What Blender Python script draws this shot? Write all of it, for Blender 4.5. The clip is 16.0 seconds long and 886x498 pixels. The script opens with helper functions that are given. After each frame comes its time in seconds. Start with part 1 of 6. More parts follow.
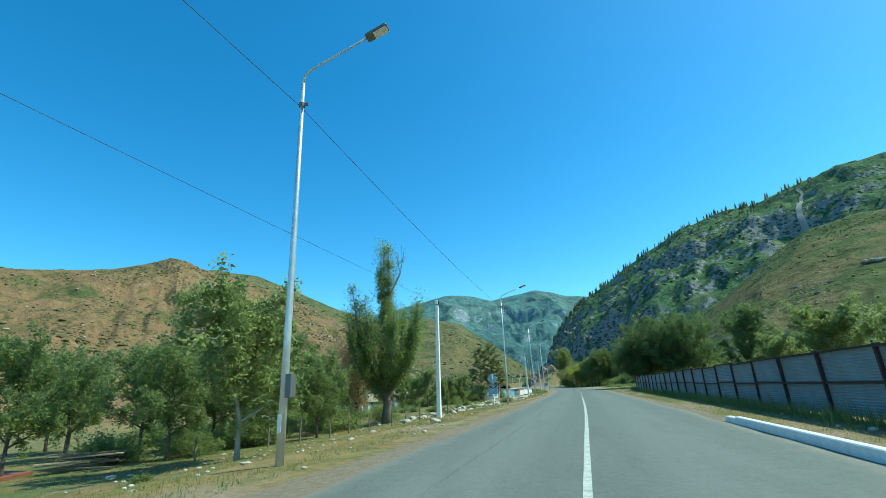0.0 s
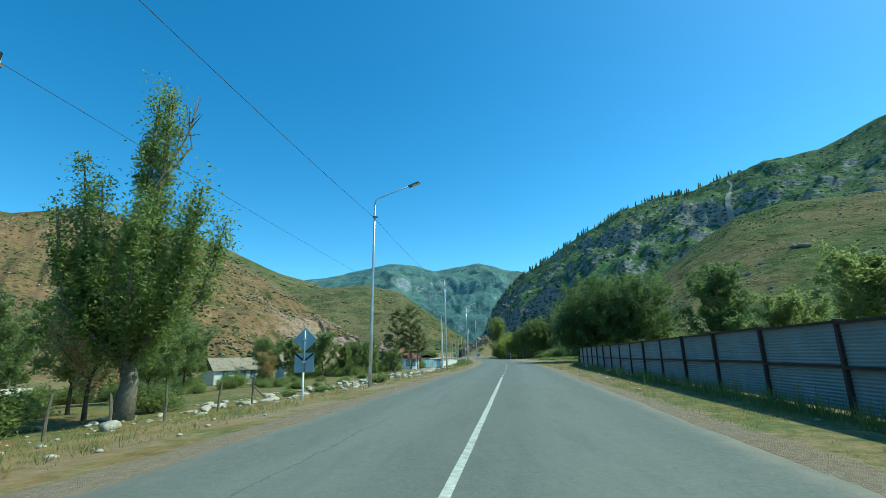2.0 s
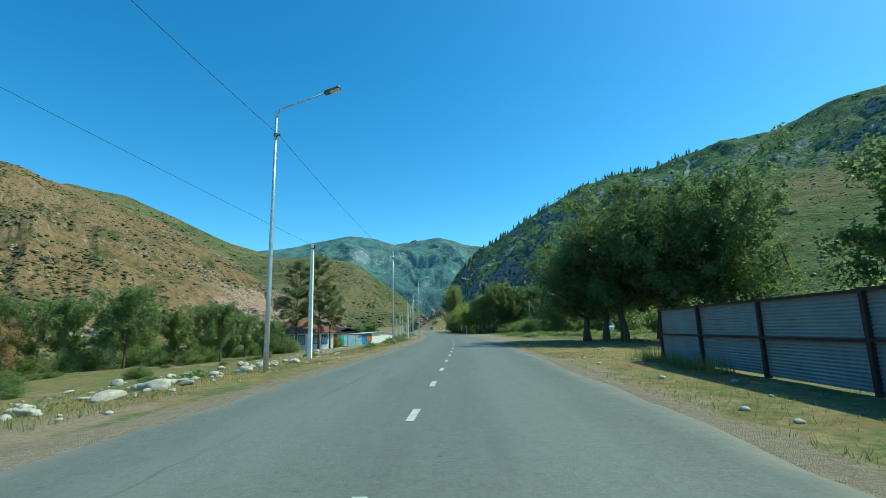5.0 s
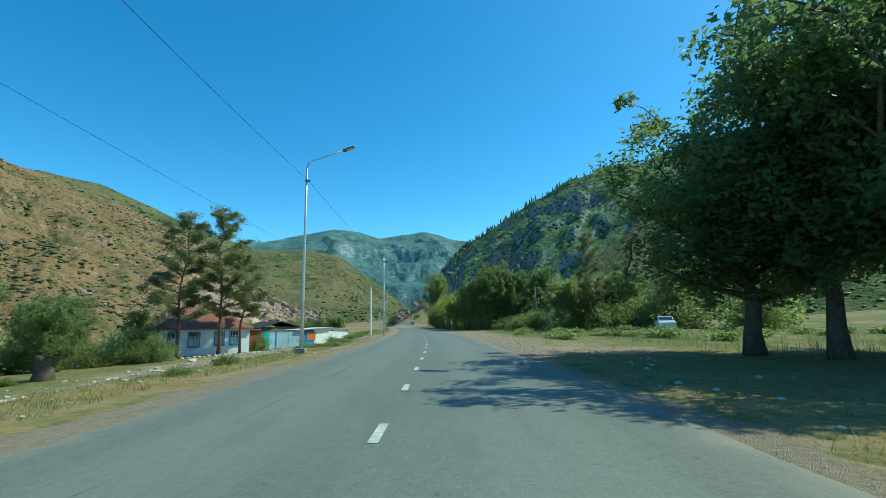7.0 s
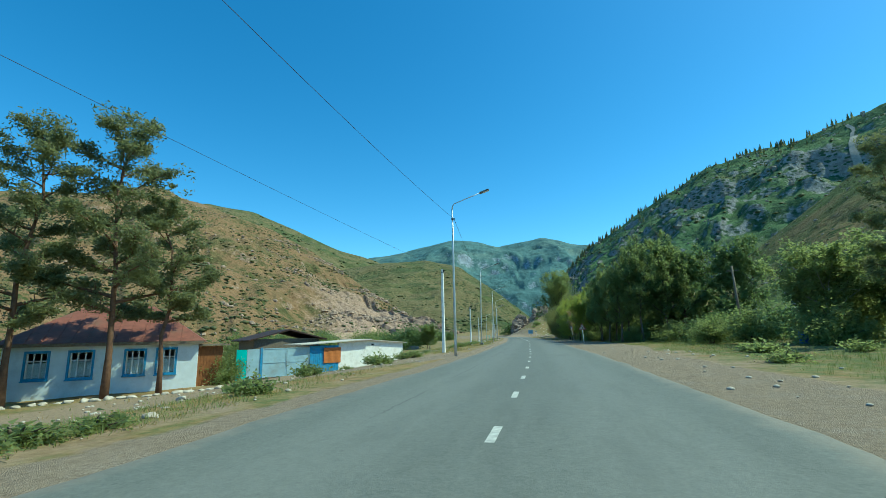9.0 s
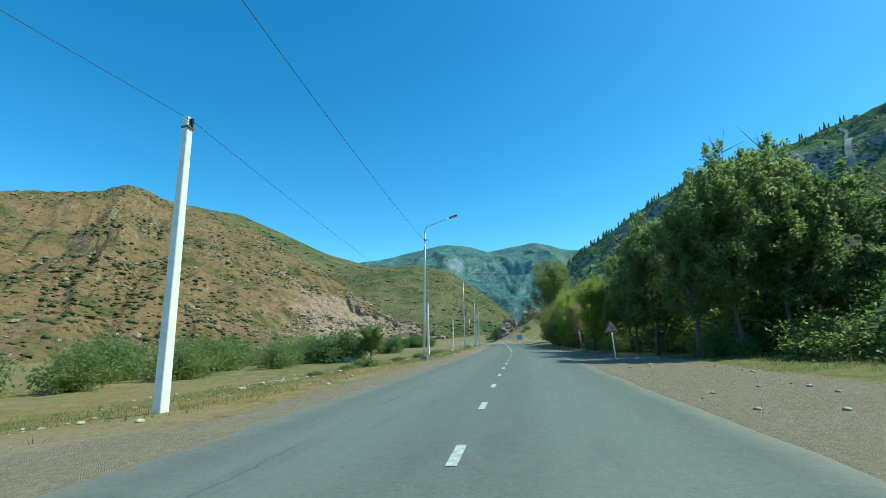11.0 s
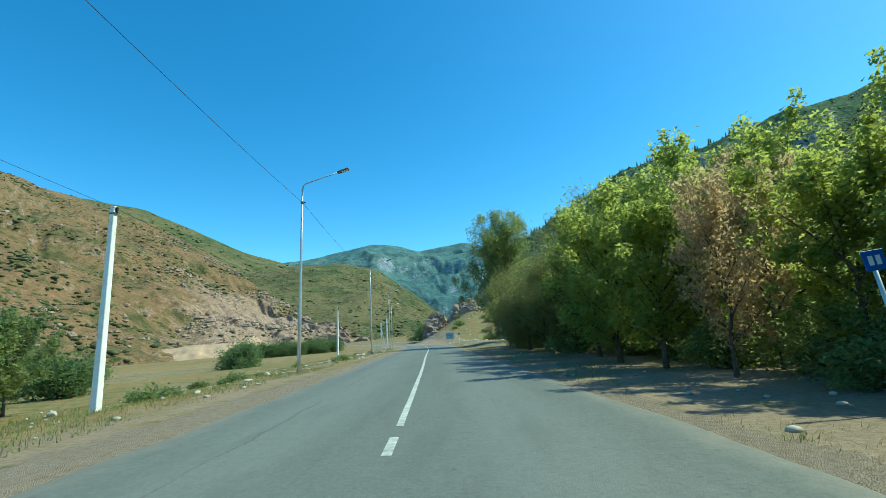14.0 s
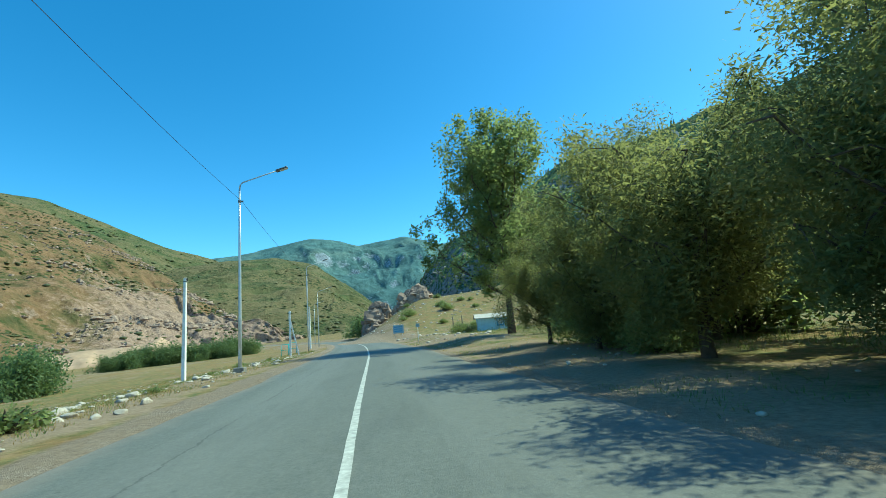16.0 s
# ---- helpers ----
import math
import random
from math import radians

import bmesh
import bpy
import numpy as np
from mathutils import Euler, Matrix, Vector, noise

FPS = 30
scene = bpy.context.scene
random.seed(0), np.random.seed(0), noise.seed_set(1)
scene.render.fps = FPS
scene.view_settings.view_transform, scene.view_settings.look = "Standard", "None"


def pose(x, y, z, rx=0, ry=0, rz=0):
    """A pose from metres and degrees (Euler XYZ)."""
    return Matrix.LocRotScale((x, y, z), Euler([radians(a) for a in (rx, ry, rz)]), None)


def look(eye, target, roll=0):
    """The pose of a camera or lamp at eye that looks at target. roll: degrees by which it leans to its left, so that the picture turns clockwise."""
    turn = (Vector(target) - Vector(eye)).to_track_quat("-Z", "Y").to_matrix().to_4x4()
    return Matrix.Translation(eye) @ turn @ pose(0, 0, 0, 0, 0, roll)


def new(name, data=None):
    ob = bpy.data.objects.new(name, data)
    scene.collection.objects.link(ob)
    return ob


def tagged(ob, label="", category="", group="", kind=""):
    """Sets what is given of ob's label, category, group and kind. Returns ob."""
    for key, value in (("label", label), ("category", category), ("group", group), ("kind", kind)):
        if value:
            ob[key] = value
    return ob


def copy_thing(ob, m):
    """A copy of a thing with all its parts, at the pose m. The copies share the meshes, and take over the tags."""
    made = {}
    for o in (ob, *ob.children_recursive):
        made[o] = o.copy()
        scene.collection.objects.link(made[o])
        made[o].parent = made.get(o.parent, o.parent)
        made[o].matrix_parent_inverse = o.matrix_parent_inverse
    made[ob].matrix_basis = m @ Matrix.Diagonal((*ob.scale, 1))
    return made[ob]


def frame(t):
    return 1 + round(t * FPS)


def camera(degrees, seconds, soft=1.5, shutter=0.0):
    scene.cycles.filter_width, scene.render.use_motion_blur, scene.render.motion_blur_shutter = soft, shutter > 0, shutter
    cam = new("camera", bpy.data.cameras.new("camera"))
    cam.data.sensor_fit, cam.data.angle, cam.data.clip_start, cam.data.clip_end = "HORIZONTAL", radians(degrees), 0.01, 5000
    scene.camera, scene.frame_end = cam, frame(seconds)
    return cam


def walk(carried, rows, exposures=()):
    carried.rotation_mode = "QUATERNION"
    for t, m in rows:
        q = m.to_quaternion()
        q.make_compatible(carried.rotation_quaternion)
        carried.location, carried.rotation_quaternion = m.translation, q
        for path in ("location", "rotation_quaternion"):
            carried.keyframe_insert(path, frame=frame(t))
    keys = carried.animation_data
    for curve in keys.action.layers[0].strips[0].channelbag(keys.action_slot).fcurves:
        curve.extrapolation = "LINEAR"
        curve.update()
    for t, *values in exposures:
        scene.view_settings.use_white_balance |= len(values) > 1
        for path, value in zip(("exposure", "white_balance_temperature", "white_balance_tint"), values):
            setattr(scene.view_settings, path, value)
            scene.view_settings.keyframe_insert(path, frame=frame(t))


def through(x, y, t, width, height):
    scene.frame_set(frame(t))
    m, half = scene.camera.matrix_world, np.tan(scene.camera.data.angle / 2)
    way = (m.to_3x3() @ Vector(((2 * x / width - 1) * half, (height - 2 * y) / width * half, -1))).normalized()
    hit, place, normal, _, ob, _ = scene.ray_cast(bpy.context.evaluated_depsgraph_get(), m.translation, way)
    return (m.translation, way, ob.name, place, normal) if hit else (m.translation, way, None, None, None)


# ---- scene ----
cam = camera(88.29, 16.0, soft=0.8)
PATH = [
    (0.0, pose(-4.333, 0.817, 1.293, 107.339, 3.194, 11.673)),
    (0.5, pose(-3.696, 5.818, 1.297, 105.519, 2.122, 8.027)),
    (1.0, pose(-3.029, 11.201, 1.304, 104.683, 1.597, 6.625)),
    (1.5, pose(-2.429, 16.674, 1.291, 104.157, 1.666, 5.744)),
    (2.0, pose(-1.852, 22.284, 1.290, 103.287, 1.512, 4.222)),
    (2.5, pose(-1.304, 27.734, 1.313, 102.163, 1.184, 2.176)),
    (3.0, pose(-0.805, 33.594, 1.307, 101.139, 1.245, 0.547)),
    (3.5, pose(-0.336, 39.369, 1.304, 100.530, 1.220, -0.404)),
    (4.0, pose(0.112, 45.329, 1.297, 100.252, 1.272, -0.699)),
    (6.5, pose(2.267, 76.772, 1.306, 99.507, 1.025, -1.868)),
    (7.0, pose(2.633, 83.296, 1.300, 99.314, 0.969, -2.693)),
    (7.5, pose(2.989, 89.819, 1.304, 99.392, 0.830, -0.942)),
    (8.0, pose(3.357, 96.709, 1.294, 99.753, 0.651, 4.007)),
    (8.5, pose(3.521, 103.754, 1.297, 100.159, 0.996, 8.499)),
    (9.0, pose(3.750, 110.968, 1.298, 100.697, 1.187, 12.311)),
    (11.5, pose(3.624, 147.344, 1.304, 101.390, 1.326, 10.586)),
    (12.0, pose(3.553, 154.826, 1.296, 101.384, 1.561, 9.678)),
    (12.5, pose(3.361, 161.907, 1.301, 101.520, 1.775, 8.140)),
    (13.0, pose(3.023, 169.025, 1.302, 101.472, 1.965, 5.963)),
    (13.5, pose(2.598, 176.177, 1.297, 101.422, 2.209, 4.091)),
    (14.0, pose(2.169, 183.606, 1.297, 101.103, 2.844, 2.694)),
    (14.5, pose(1.628, 190.877, 1.306, 100.958, 3.782, 1.646)),
    (15.0, pose(1.108, 198.461, 1.302, 100.653, 4.275, -0.022)),
    (15.5, pose(0.375, 205.686, 1.301, 100.343, 4.370, -2.167)),
    (16.0, pose(-0.103, 212.802, 1.293, 99.955, 4.559, -4.620)),
]
walk(cam, PATH, [(0.0, 0.78, 6250, -20), (1.0, 0.65, 6250, -20), (2.5, 0.58, 6250, -20), (4.0, 0.56, 6250, -20), (6.5, 0.58, 6250, -20), (9.0, 0.6, 6250, -20), (11.5, 0.65, 6250, -20), (14.0, 0.72, 6250, -20), (16.0, 0.8, 6250, -20)])

# ---- light ----
SUN_AZ, SUN_EL = 80.0, 52.0          # degrees from +y towards +x, and above the ground
world = bpy.data.worlds.new("sky")
scene.world = world
world.use_nodes = True
wn = world.node_tree.nodes
sky = wn.new("ShaderNodeTexSky")
sky.sky_type = "NISHITA"
sky.sun_disc = False
sky.sun_elevation, sky.sun_rotation = radians(SUN_EL), radians(SUN_AZ)
sky.altitude, sky.air_density, sky.dust_density, sky.ozone_density = 1700, 1.0, 1.5, 2.6
sky_tint = wn.new("ShaderNodeHueSaturation")
sky_tint.inputs["Saturation"].default_value = 1.33
sky_tint.inputs["Hue"].default_value = 0.497
world.node_tree.links.new(sky.outputs[0], sky_tint.inputs["Color"])
world.node_tree.links.new(sky_tint.outputs[0], wn["Background"].inputs[0])
wn["Background"].inputs[1].default_value = 0.155
sun_data = bpy.data.lights.new("sun", "SUN")
sun_data.energy, sun_data.angle, sun_data.color = 3.3, radians(0.53), (0.95, 0.92, 0.77)
sun = new("sun", sun_data)
sd = Vector((math.sin(radians(SUN_AZ)) * math.cos(radians(SUN_EL)), math.cos(radians(SUN_AZ)) * math.cos(radians(SUN_EL)), math.sin(radians(SUN_EL))))
sun.matrix_world = look(sd * 300, (0, 0, 0))


# ---- noise on arrays ----
def _hash(i, j, seed):
    n = (i * 374761393 + j * 668265263 + seed * 1442695041) & 0xFFFFFFFF
    n = ((n ^ (n >> 13)) * 1274126177) & 0xFFFFFFFF
    return ((n ^ (n >> 16)) & 0xFFFF) / 65535.0


def vnoise(x, y, seed=0):
    xi, yi = np.floor(x).astype(np.int64), np.floor(y).astype(np.int64)
    xf, yf = x - xi, y - yi
    xf, yf = xf * xf * (3 - 2 * xf), yf * yf * (3 - 2 * yf)
    a, b = _hash(xi, yi, seed), _hash(xi + 1, yi, seed)
    c, d = _hash(xi, yi + 1, seed), _hash(xi + 1, yi + 1, seed)
    return (a + (b - a) * xf) * (1 - yf) + (c + (d - c) * xf) * yf


def fbm(x, y, octaves=5, seed=0, ridged=False):
    total, amp, norm = 0.0, 1.0, 0.0
    for k in range(octaves):
        n = vnoise(x * 2 ** k + 17.3 * k, y * 2 ** k - 9.1 * k, seed + k)
        n = 1 - np.abs(2 * n - 1) if ridged else n
        total, norm, amp = total + n * amp, norm + amp, amp * 0.5
    return total / norm


# ---- building helpers ----
def mesh_from(name, verts, faces, mat=None, smooth=False):
    me = bpy.data.meshes.new(name)
    verts, faces = np.asarray(verts, np.float32), np.asarray(faces, np.int32)
    k = faces.shape[1]
    me.vertices.add(len(verts))
    me.vertices.foreach_set("co", verts.ravel())
    me.loops.add(faces.size)
    me.loops.foreach_set("vertex_index", faces.ravel())
    me.polygons.add(len(faces))
    me.polygons.foreach_set("loop_start", np.arange(0, faces.size, k, dtype=np.int32))
    me.polygons.foreach_set("use_smooth", np.full(len(faces), smooth))
    me.update(calc_edges=True)
    me.validate()
    if mat:
        me.materials.append(mat)
    return me


def grid_faces(rows, cols):
    i = np.arange(rows - 1)[:, None] * cols + np.arange(cols - 1)[None, :]
    i = i.ravel()
    return np.stack([i, i + 1, i + cols + 1, i + cols], 1)


def put(name, me, parent=None, label="", category="", group="", kind="", m=None):
    ob = new(name, me)
    if parent:
        ob.parent = parent
    if m is not None:
        ob.matrix_basis = m
    return tagged(ob, label, category, group, kind)


def empty(name, m, label, category, group="", kind=""):
    ob = new(name)
    ob.empty_display_size = 0.2
    ob.matrix_basis = m
    return tagged(ob, label, category, group, kind)


def part(name, bm, material, parent, label="", smooth=False):
    me = bpy.data.meshes.new(name)
    for f in bm.faces:
        f.smooth = smooth
    bm.to_mesh(me)
    bm.free()
    me.materials.append(material)
    return put(name, me, parent, label)


def add_box(bm, x0, x1, y0, y1, z0, z1, m=None, bevel=0.0):
    r = bmesh.ops.create_cube(bm, size=1)
    mm = Matrix.Translation(((x0 + x1) / 2, (y0 + y1) / 2, (z0 + z1) / 2)) @ Matrix.Diagonal((x1 - x0, y1 - y0, z1 - z0, 1))
    bmesh.ops.transform(bm, matrix=(m @ mm) if m is not None else mm, verts=r["verts"])
    if bevel:
        es = list({e for v in r["verts"] for e in v.link_edges})
        bmesh.ops.bevel(bm, geom=es, offset=bevel, segments=1, affect="EDGES")
    return bm


def box(x0, x1, y0, y1, z0, z1, m=None, bevel=0.0):
    return add_box(bmesh.new(), x0, x1, y0, y1, z0, z1, m, bevel)


def add_tube(bm, pts, radii, n=8, cap=True):
    pts = [Vector(p) for p in pts]
    rings = []
    for i, p in enumerate(pts):
        d = (pts[min(i + 1, len(pts) - 1)] - pts[max(i - 1, 0)]).normalized()
        a = d.orthogonal().normalized() if i == 0 else (rings[-1][1] - d * rings[-1][1].dot(d)).normalized()
        b = d.cross(a)
        vs = [bm.verts.new(p + (a * math.cos(2 * math.pi * k / n) + b * math.sin(2 * math.pi * k / n)) * radii[i]) for k in range(n)]
        rings.append((vs, a))
    for (r0, _), (r1, _) in zip(rings, rings[1:]):
        for k in range(n):
            bm.faces.new((r0[k], r0[(k + 1) % n], r1[(k + 1) % n], r1[k]))
    if cap:
        bm.faces.new(list(reversed(rings[0][0])))
        bm.faces.new(rings[-1][0])
    return bm


def tube(pts, radii, n=8):
    return add_tube(bmesh.new(), pts, radii, n)


def prism(poly, y0, y1, m=None):
    """A polygon in x, z drawn out along y."""
    bm = bmesh.new()
    a = [bm.verts.new((x, y0, z)) for x, z in poly]
    b = [bm.verts.new((x, y1, z)) for x, z in poly]
    bm.faces.new(a)
    bm.faces.new(list(reversed(b)))
    for i in range(len(poly)):
        j = (i + 1) % len(poly)
        bm.faces.new((a[j], a[i], b[i], b[j]))
    bmesh.ops.recalc_face_normals(bm, faces=bm.faces)
    if m is not None:
        bmesh.ops.transform(bm, matrix=m, verts=bm.verts)
    return bm


# ---- materials ----
class Mat:
    def __init__(self, name, rough=0.8, metal=0.0):
        self.m = bpy.data.materials.new(name)
        self.m.use_nodes = True
        self.t = self.m.node_tree
        self.p = self.t.nodes["Principled BSDF"]
        self.p.inputs["Roughness"].default_value = rough
        self.p.inputs["Metallic"].default_value = metal
        self.p.inputs["Specular IOR Level"].default_value = 0.3
        self.co = self.t.nodes.new("ShaderNodeTexCoord")

    def n(self, kind, **kw):
        node = self.t.nodes.new(kind)
        for k, v in kw.items():
            node.inputs[k.replace("_", " ")].default_value = v
        return node

    def link(self, a, b):
        self.t.links.new(a, b)

    def noise(self, scale, detail=4.0, rough=0.6, space="Object", stretch=None):
        node = self.n("ShaderNodeTexNoise", Scale=scale, Detail=detail, Roughness=rough)
        src = self.co.outputs[space]
        if stretch:
            mp = self.n("ShaderNodeMapping")
            mp.inputs["Scale"].default_value = stretch
            self.link(src, mp.inputs[0])
            src = mp.outputs[0]
        self.link(src, node.inputs["Vector"])
        return node.outputs["Fac"]

    def ramp(self, fac, stops):
        r = self.n("ShaderNodeValToRGB")
        while len(r.color_ramp.elements) < len(stops):
            r.color_ramp.elements.new(0.5)
        for e, (pos, c) in zip(r.color_ramp.elements, stops):
            e.position = pos
            e.color = (*c, 1) if len(c) == 3 else c
        self.link(fac, r.inputs[0])
        return r.outputs[0]

    def mask(self, fac, lo, hi):
        mr = self.n("ShaderNodeMapRange")
        mr.inputs["From Min"].default_value, mr.inputs["From Max"].default_value = lo, hi
        self.link(fac, mr.inputs["Value"])
        return mr.outputs[0]

    def mix(self, fac, a, b):
        mx = self.t.nodes.new("ShaderNodeMix")
        mx.data_type = "RGBA"
        for s, v in ((mx.inputs[0], fac), (mx.inputs[6], a), (mx.inputs[7], b)):
            if isinstance(v, (int, float)):
                s.default_value = v
            elif isinstance(v, tuple):
                s.default_value = (*v, 1)
            else:
                self.link(v, s)
        return mx.outputs[2]

    def math(self, op, a, b=0.0):
        mt = self.t.nodes.new("ShaderNodeMath")
        mt.operation = op
        for s, v in ((mt.inputs[0], a), (mt.inputs[1], b)):
            if isinstance(v, (int, float)):
                s.default_value = v
            else:
                self.link(v, s)
        return mt.outputs[0]

    def attr(self, name):
        a = self.t.nodes.new("ShaderNodeAttribute")
        a.attribute_name = name
        return a.outputs["Fac"]

    def color(self, c):
        if isinstance(c, tuple):
            self.p.inputs["Base Color"].default_value = (*c, 1)
        else:
            self.link(c, self.p.inputs["Base Color"])
        return self

    def bump(self, fac, strength=0.4, distance=0.02):
        b = self.n("ShaderNodeBump", Strength=strength, Distance=distance)
        self.link(fac, b.inputs["Height"])
        self.link(b.outputs[0], self.p.inputs["Normal"])
        return self


def plain(name, c, rough=0.6, metal=0.0, var=0.25, scale=6.0, bump=0.15, dirt=None):
    """A painted, concrete or metal surface with two scales of variation."""
    k = Mat(name, rough, metal)
    lo, hi = tuple(v * (1 - var) for v in c), tuple(min(1, v * (1 + var * 0.6)) for v in c)
    base = k.ramp(k.noise(scale, 5), [(0.3, lo), (0.7, hi)])
    if dirt:
        base = k.mix(k.mask(k.noise(scale * 0.35, 6, 0.7), 0.52, 0.72), base, dirt)
    k.color(base).bump(k.noise(scale * 12, 3), bump, 0.01)
    return k.m


def foliage(name, dark, light, yellow=0.0, through=0.35):
    k = Mat(name, 0.55)
    geo = k.t.nodes.new("ShaderNodeNewGeometry")
    rnd = geo.outputs["Random Per Island"]
    c = k.ramp(rnd, [(0.0, dark), (0.75, light), (1.0, tuple(a + (b - a) * yellow for a, b in zip(light, (0.22, 0.17, 0.03))))])
    big = k.noise(0.35, 3)
    c = k.mix(k.mask(big, 0.35, 0.7), c, k.mix(0.5, c, light))
    k.color(c)
    tr = k.t.nodes.new("ShaderNodeBsdfTranslucent")
    k.link(k.mix(0.7, c, tuple(min(1, v * 2.8) for v in light)), tr.inputs[0])
    mx = k.t.nodes.new("ShaderNodeMixShader")
    mx.inputs[0].default_value = through
    k.link(k.p.outputs[0], mx.inputs[1])
    k.link(tr.outputs[0], mx.inputs[2])
    k.link(mx.outputs[0], k.t.nodes["Material Output"].inputs["Surface"])
    return k.m


def make_ground():
    k = Mat("dry_meadow", 0.95)
    fine, mid, big = k.noise(9.0, 6, 0.7), k.noise(0.8, 5, 0.65), k.noise(0.11, 4, 0.6)
    green = k.ramp(fine, [(0.25, (0.05, 0.072, 0.02)), (0.75, (0.155, 0.172, 0.058))])
    straw = k.ramp(fine, [(0.25, (0.17, 0.115, 0.045)), (0.75, (0.36, 0.26, 0.11))])
    soil = k.ramp(fine, [(0.25, (0.17, 0.12, 0.075)), (0.75, (0.36, 0.27, 0.18))])
    tuft = k.noise(3.2, 5, 0.7)
    patchy = k.math("ADD", k.math("MULTIPLY", mid, 0.65), k.math("MULTIPLY", tuft, 0.35))
    c = k.mix(k.mask(k.math("ADD", patchy, k.math("MULTIPLY", k.attr("dry"), 0.5)), 0.54, 0.74), green, straw)
    litter = k.ramp(tuft, [(0.3, (0.14, 0.075, 0.03)), (0.7, (0.33, 0.2, 0.085))])
    c = k.mix(k.math("MULTIPLY", k.mask(k.noise(0.45, 5, 0.7), 0.47, 0.62), 0.8), c, litter)
    c = k.mix(k.mask(k.math("ADD", k.math("ADD", big, k.math("MULTIPLY", mid, 0.5)), k.math("MULTIPLY", k.attr("earth"), 0.4)), 0.82, 0.98), c, soil)
    stone = k.n("ShaderNodeTexVoronoi", Scale=58.0)
    k.link(k.co.outputs["Object"], stone.inputs["Vector"])
    rnd = k.n("ShaderNodeSeparateColor")
    k.link(stone.outputs["Color"], rnd.inputs[0])
    gravel = k.ramp(rnd.outputs[0], [(0.0, (0.18, 0.135, 0.095)), (0.6, (0.31, 0.245, 0.185)), (1.0, (0.47, 0.4, 0.32))])
    gravel = k.mix(k.math("MULTIPLY", k.mask(mid, 0.3, 0.5), 0.85), gravel, k.ramp(fine, [(0.3, (0.2, 0.145, 0.095)), (0.7, (0.39, 0.3, 0.21))]))
    g = k.mask(k.math("ADD", k.math("ADD", k.attr("gravel"), k.math("MULTIPLY", k.math("SUBTRACT", big, 0.5), 0.7)), k.math("MULTIPLY", k.math("SUBTRACT", mid, 0.5), 1.2)), 0.35, 0.62)
    k.color(k.mix(g, c, gravel))
    k.bump(k.math("ADD", fine, k.math("MULTIPLY", stone.outputs["Distance"], g)), 0.7, 0.06)
    return k.m


def make_asphalt():
    k = Mat("worn_asphalt", 0.78)
    k.p.inputs["Specular IOR Level"].default_value = 0.45
    grain = k.noise(70.0, 3, 0.7)
    patch = k.noise(0.25, 5, 0.6, stretch=(1.0, 0.18, 1.0))
    base = k.ramp(grain, [(0.3, (0.09, 0.098, 0.084)), (0.72, (0.16, 0.172, 0.147))])
    base = k.mix(k.mask(patch, 0.35, 0.75), base, k.mix(0.55, base, (0.09, 0.1, 0.095)))
    blot = k.noise(5.0, 6, 0.75)
    base = k.mix(k.mask(blot, 0.3, 0.75), k.mix(0.25, base, (0.07, 0.075, 0.07)), k.mix(0.22, base, (0.27, 0.27, 0.245)))
    chip = k.n("ShaderNodeTexVoronoi", Scale=2.6)
    k.link(k.co.outputs["Object"], chip.inputs["Vector"])
    base = k.mix(k.math("MULTIPLY", k.math("SUBTRACT", 1.0, k.mask(k.math("ADD", chip.outputs["Distance"], k.math("MULTIPLY", blot, 0.2)), 0.13, 0.2)), 0.6), base, (0.05, 0.05, 0.05))
    u = k.attr("across")
    wob = k.math("MULTIPLY", k.math("SUBTRACT", k.noise(1.3, 5, 0.75), 0.5), 0.35)
    seam = k.math("ABSOLUTE", k.math("ADD", k.math("ADD", u, 2.15), wob))
    gap = k.mask(k.noise(0.22, 2, 0.5), 0.40, 0.50)
    crack = k.math("MULTIPLY", k.math("SUBTRACT", 1.0, k.mask(seam, 0.008, 0.03)), gap)
    base = k.mix(k.math("MULTIPLY", crack, 0.75), base, (0.03, 0.03, 0.03))
    track = k.math("SUBTRACT", 1.0, k.mask(k.math("ABSOLUTE", k.math("SUBTRACT", k.math("ABSOLUTE", u), 1.9)), 0.5, 1.1))
    base = k.mix(k.math("MULTIPLY", track, 0.16), base, (0.26, 0.265, 0.245))
    spots = k.mask(k.noise(0.55, 5, 0.6, stretch=(1.0, 0.35, 1.0)), 0.62, 0.72)
    base = k.mix(k.math("MULTIPLY", spots, 0.35), base, (0.055, 0.06, 0.06))
    edge = k.mask(k.math("ADD", k.math("ABSOLUTE", u), k.math("MULTIPLY", k.noise(1.5, 4), 1.0)), 4.0, 4.5)
    base = k.mix(k.math("MULTIPLY", edge, 0.7), base, (0.25, 0.21, 0.165))
    mid = k.noise(18.0, 4, 0.7)
    base = k.mix(k.mask(mid, 0.42, 0.7), base, k.mix(0.4, base, (0.23, 0.235, 0.205)))
    base = k.mix(k.mask(k.noise(0.9, 6, 0.7, stretch=(1.6, 0.25, 1.0)), 0.5, 0.66), base, k.mix(0.28, base, (0.075, 0.08, 0.07)))
    k.color(base).bump(k.math("ADD", grain, mid), 0.5, 0.012)
    return k.m


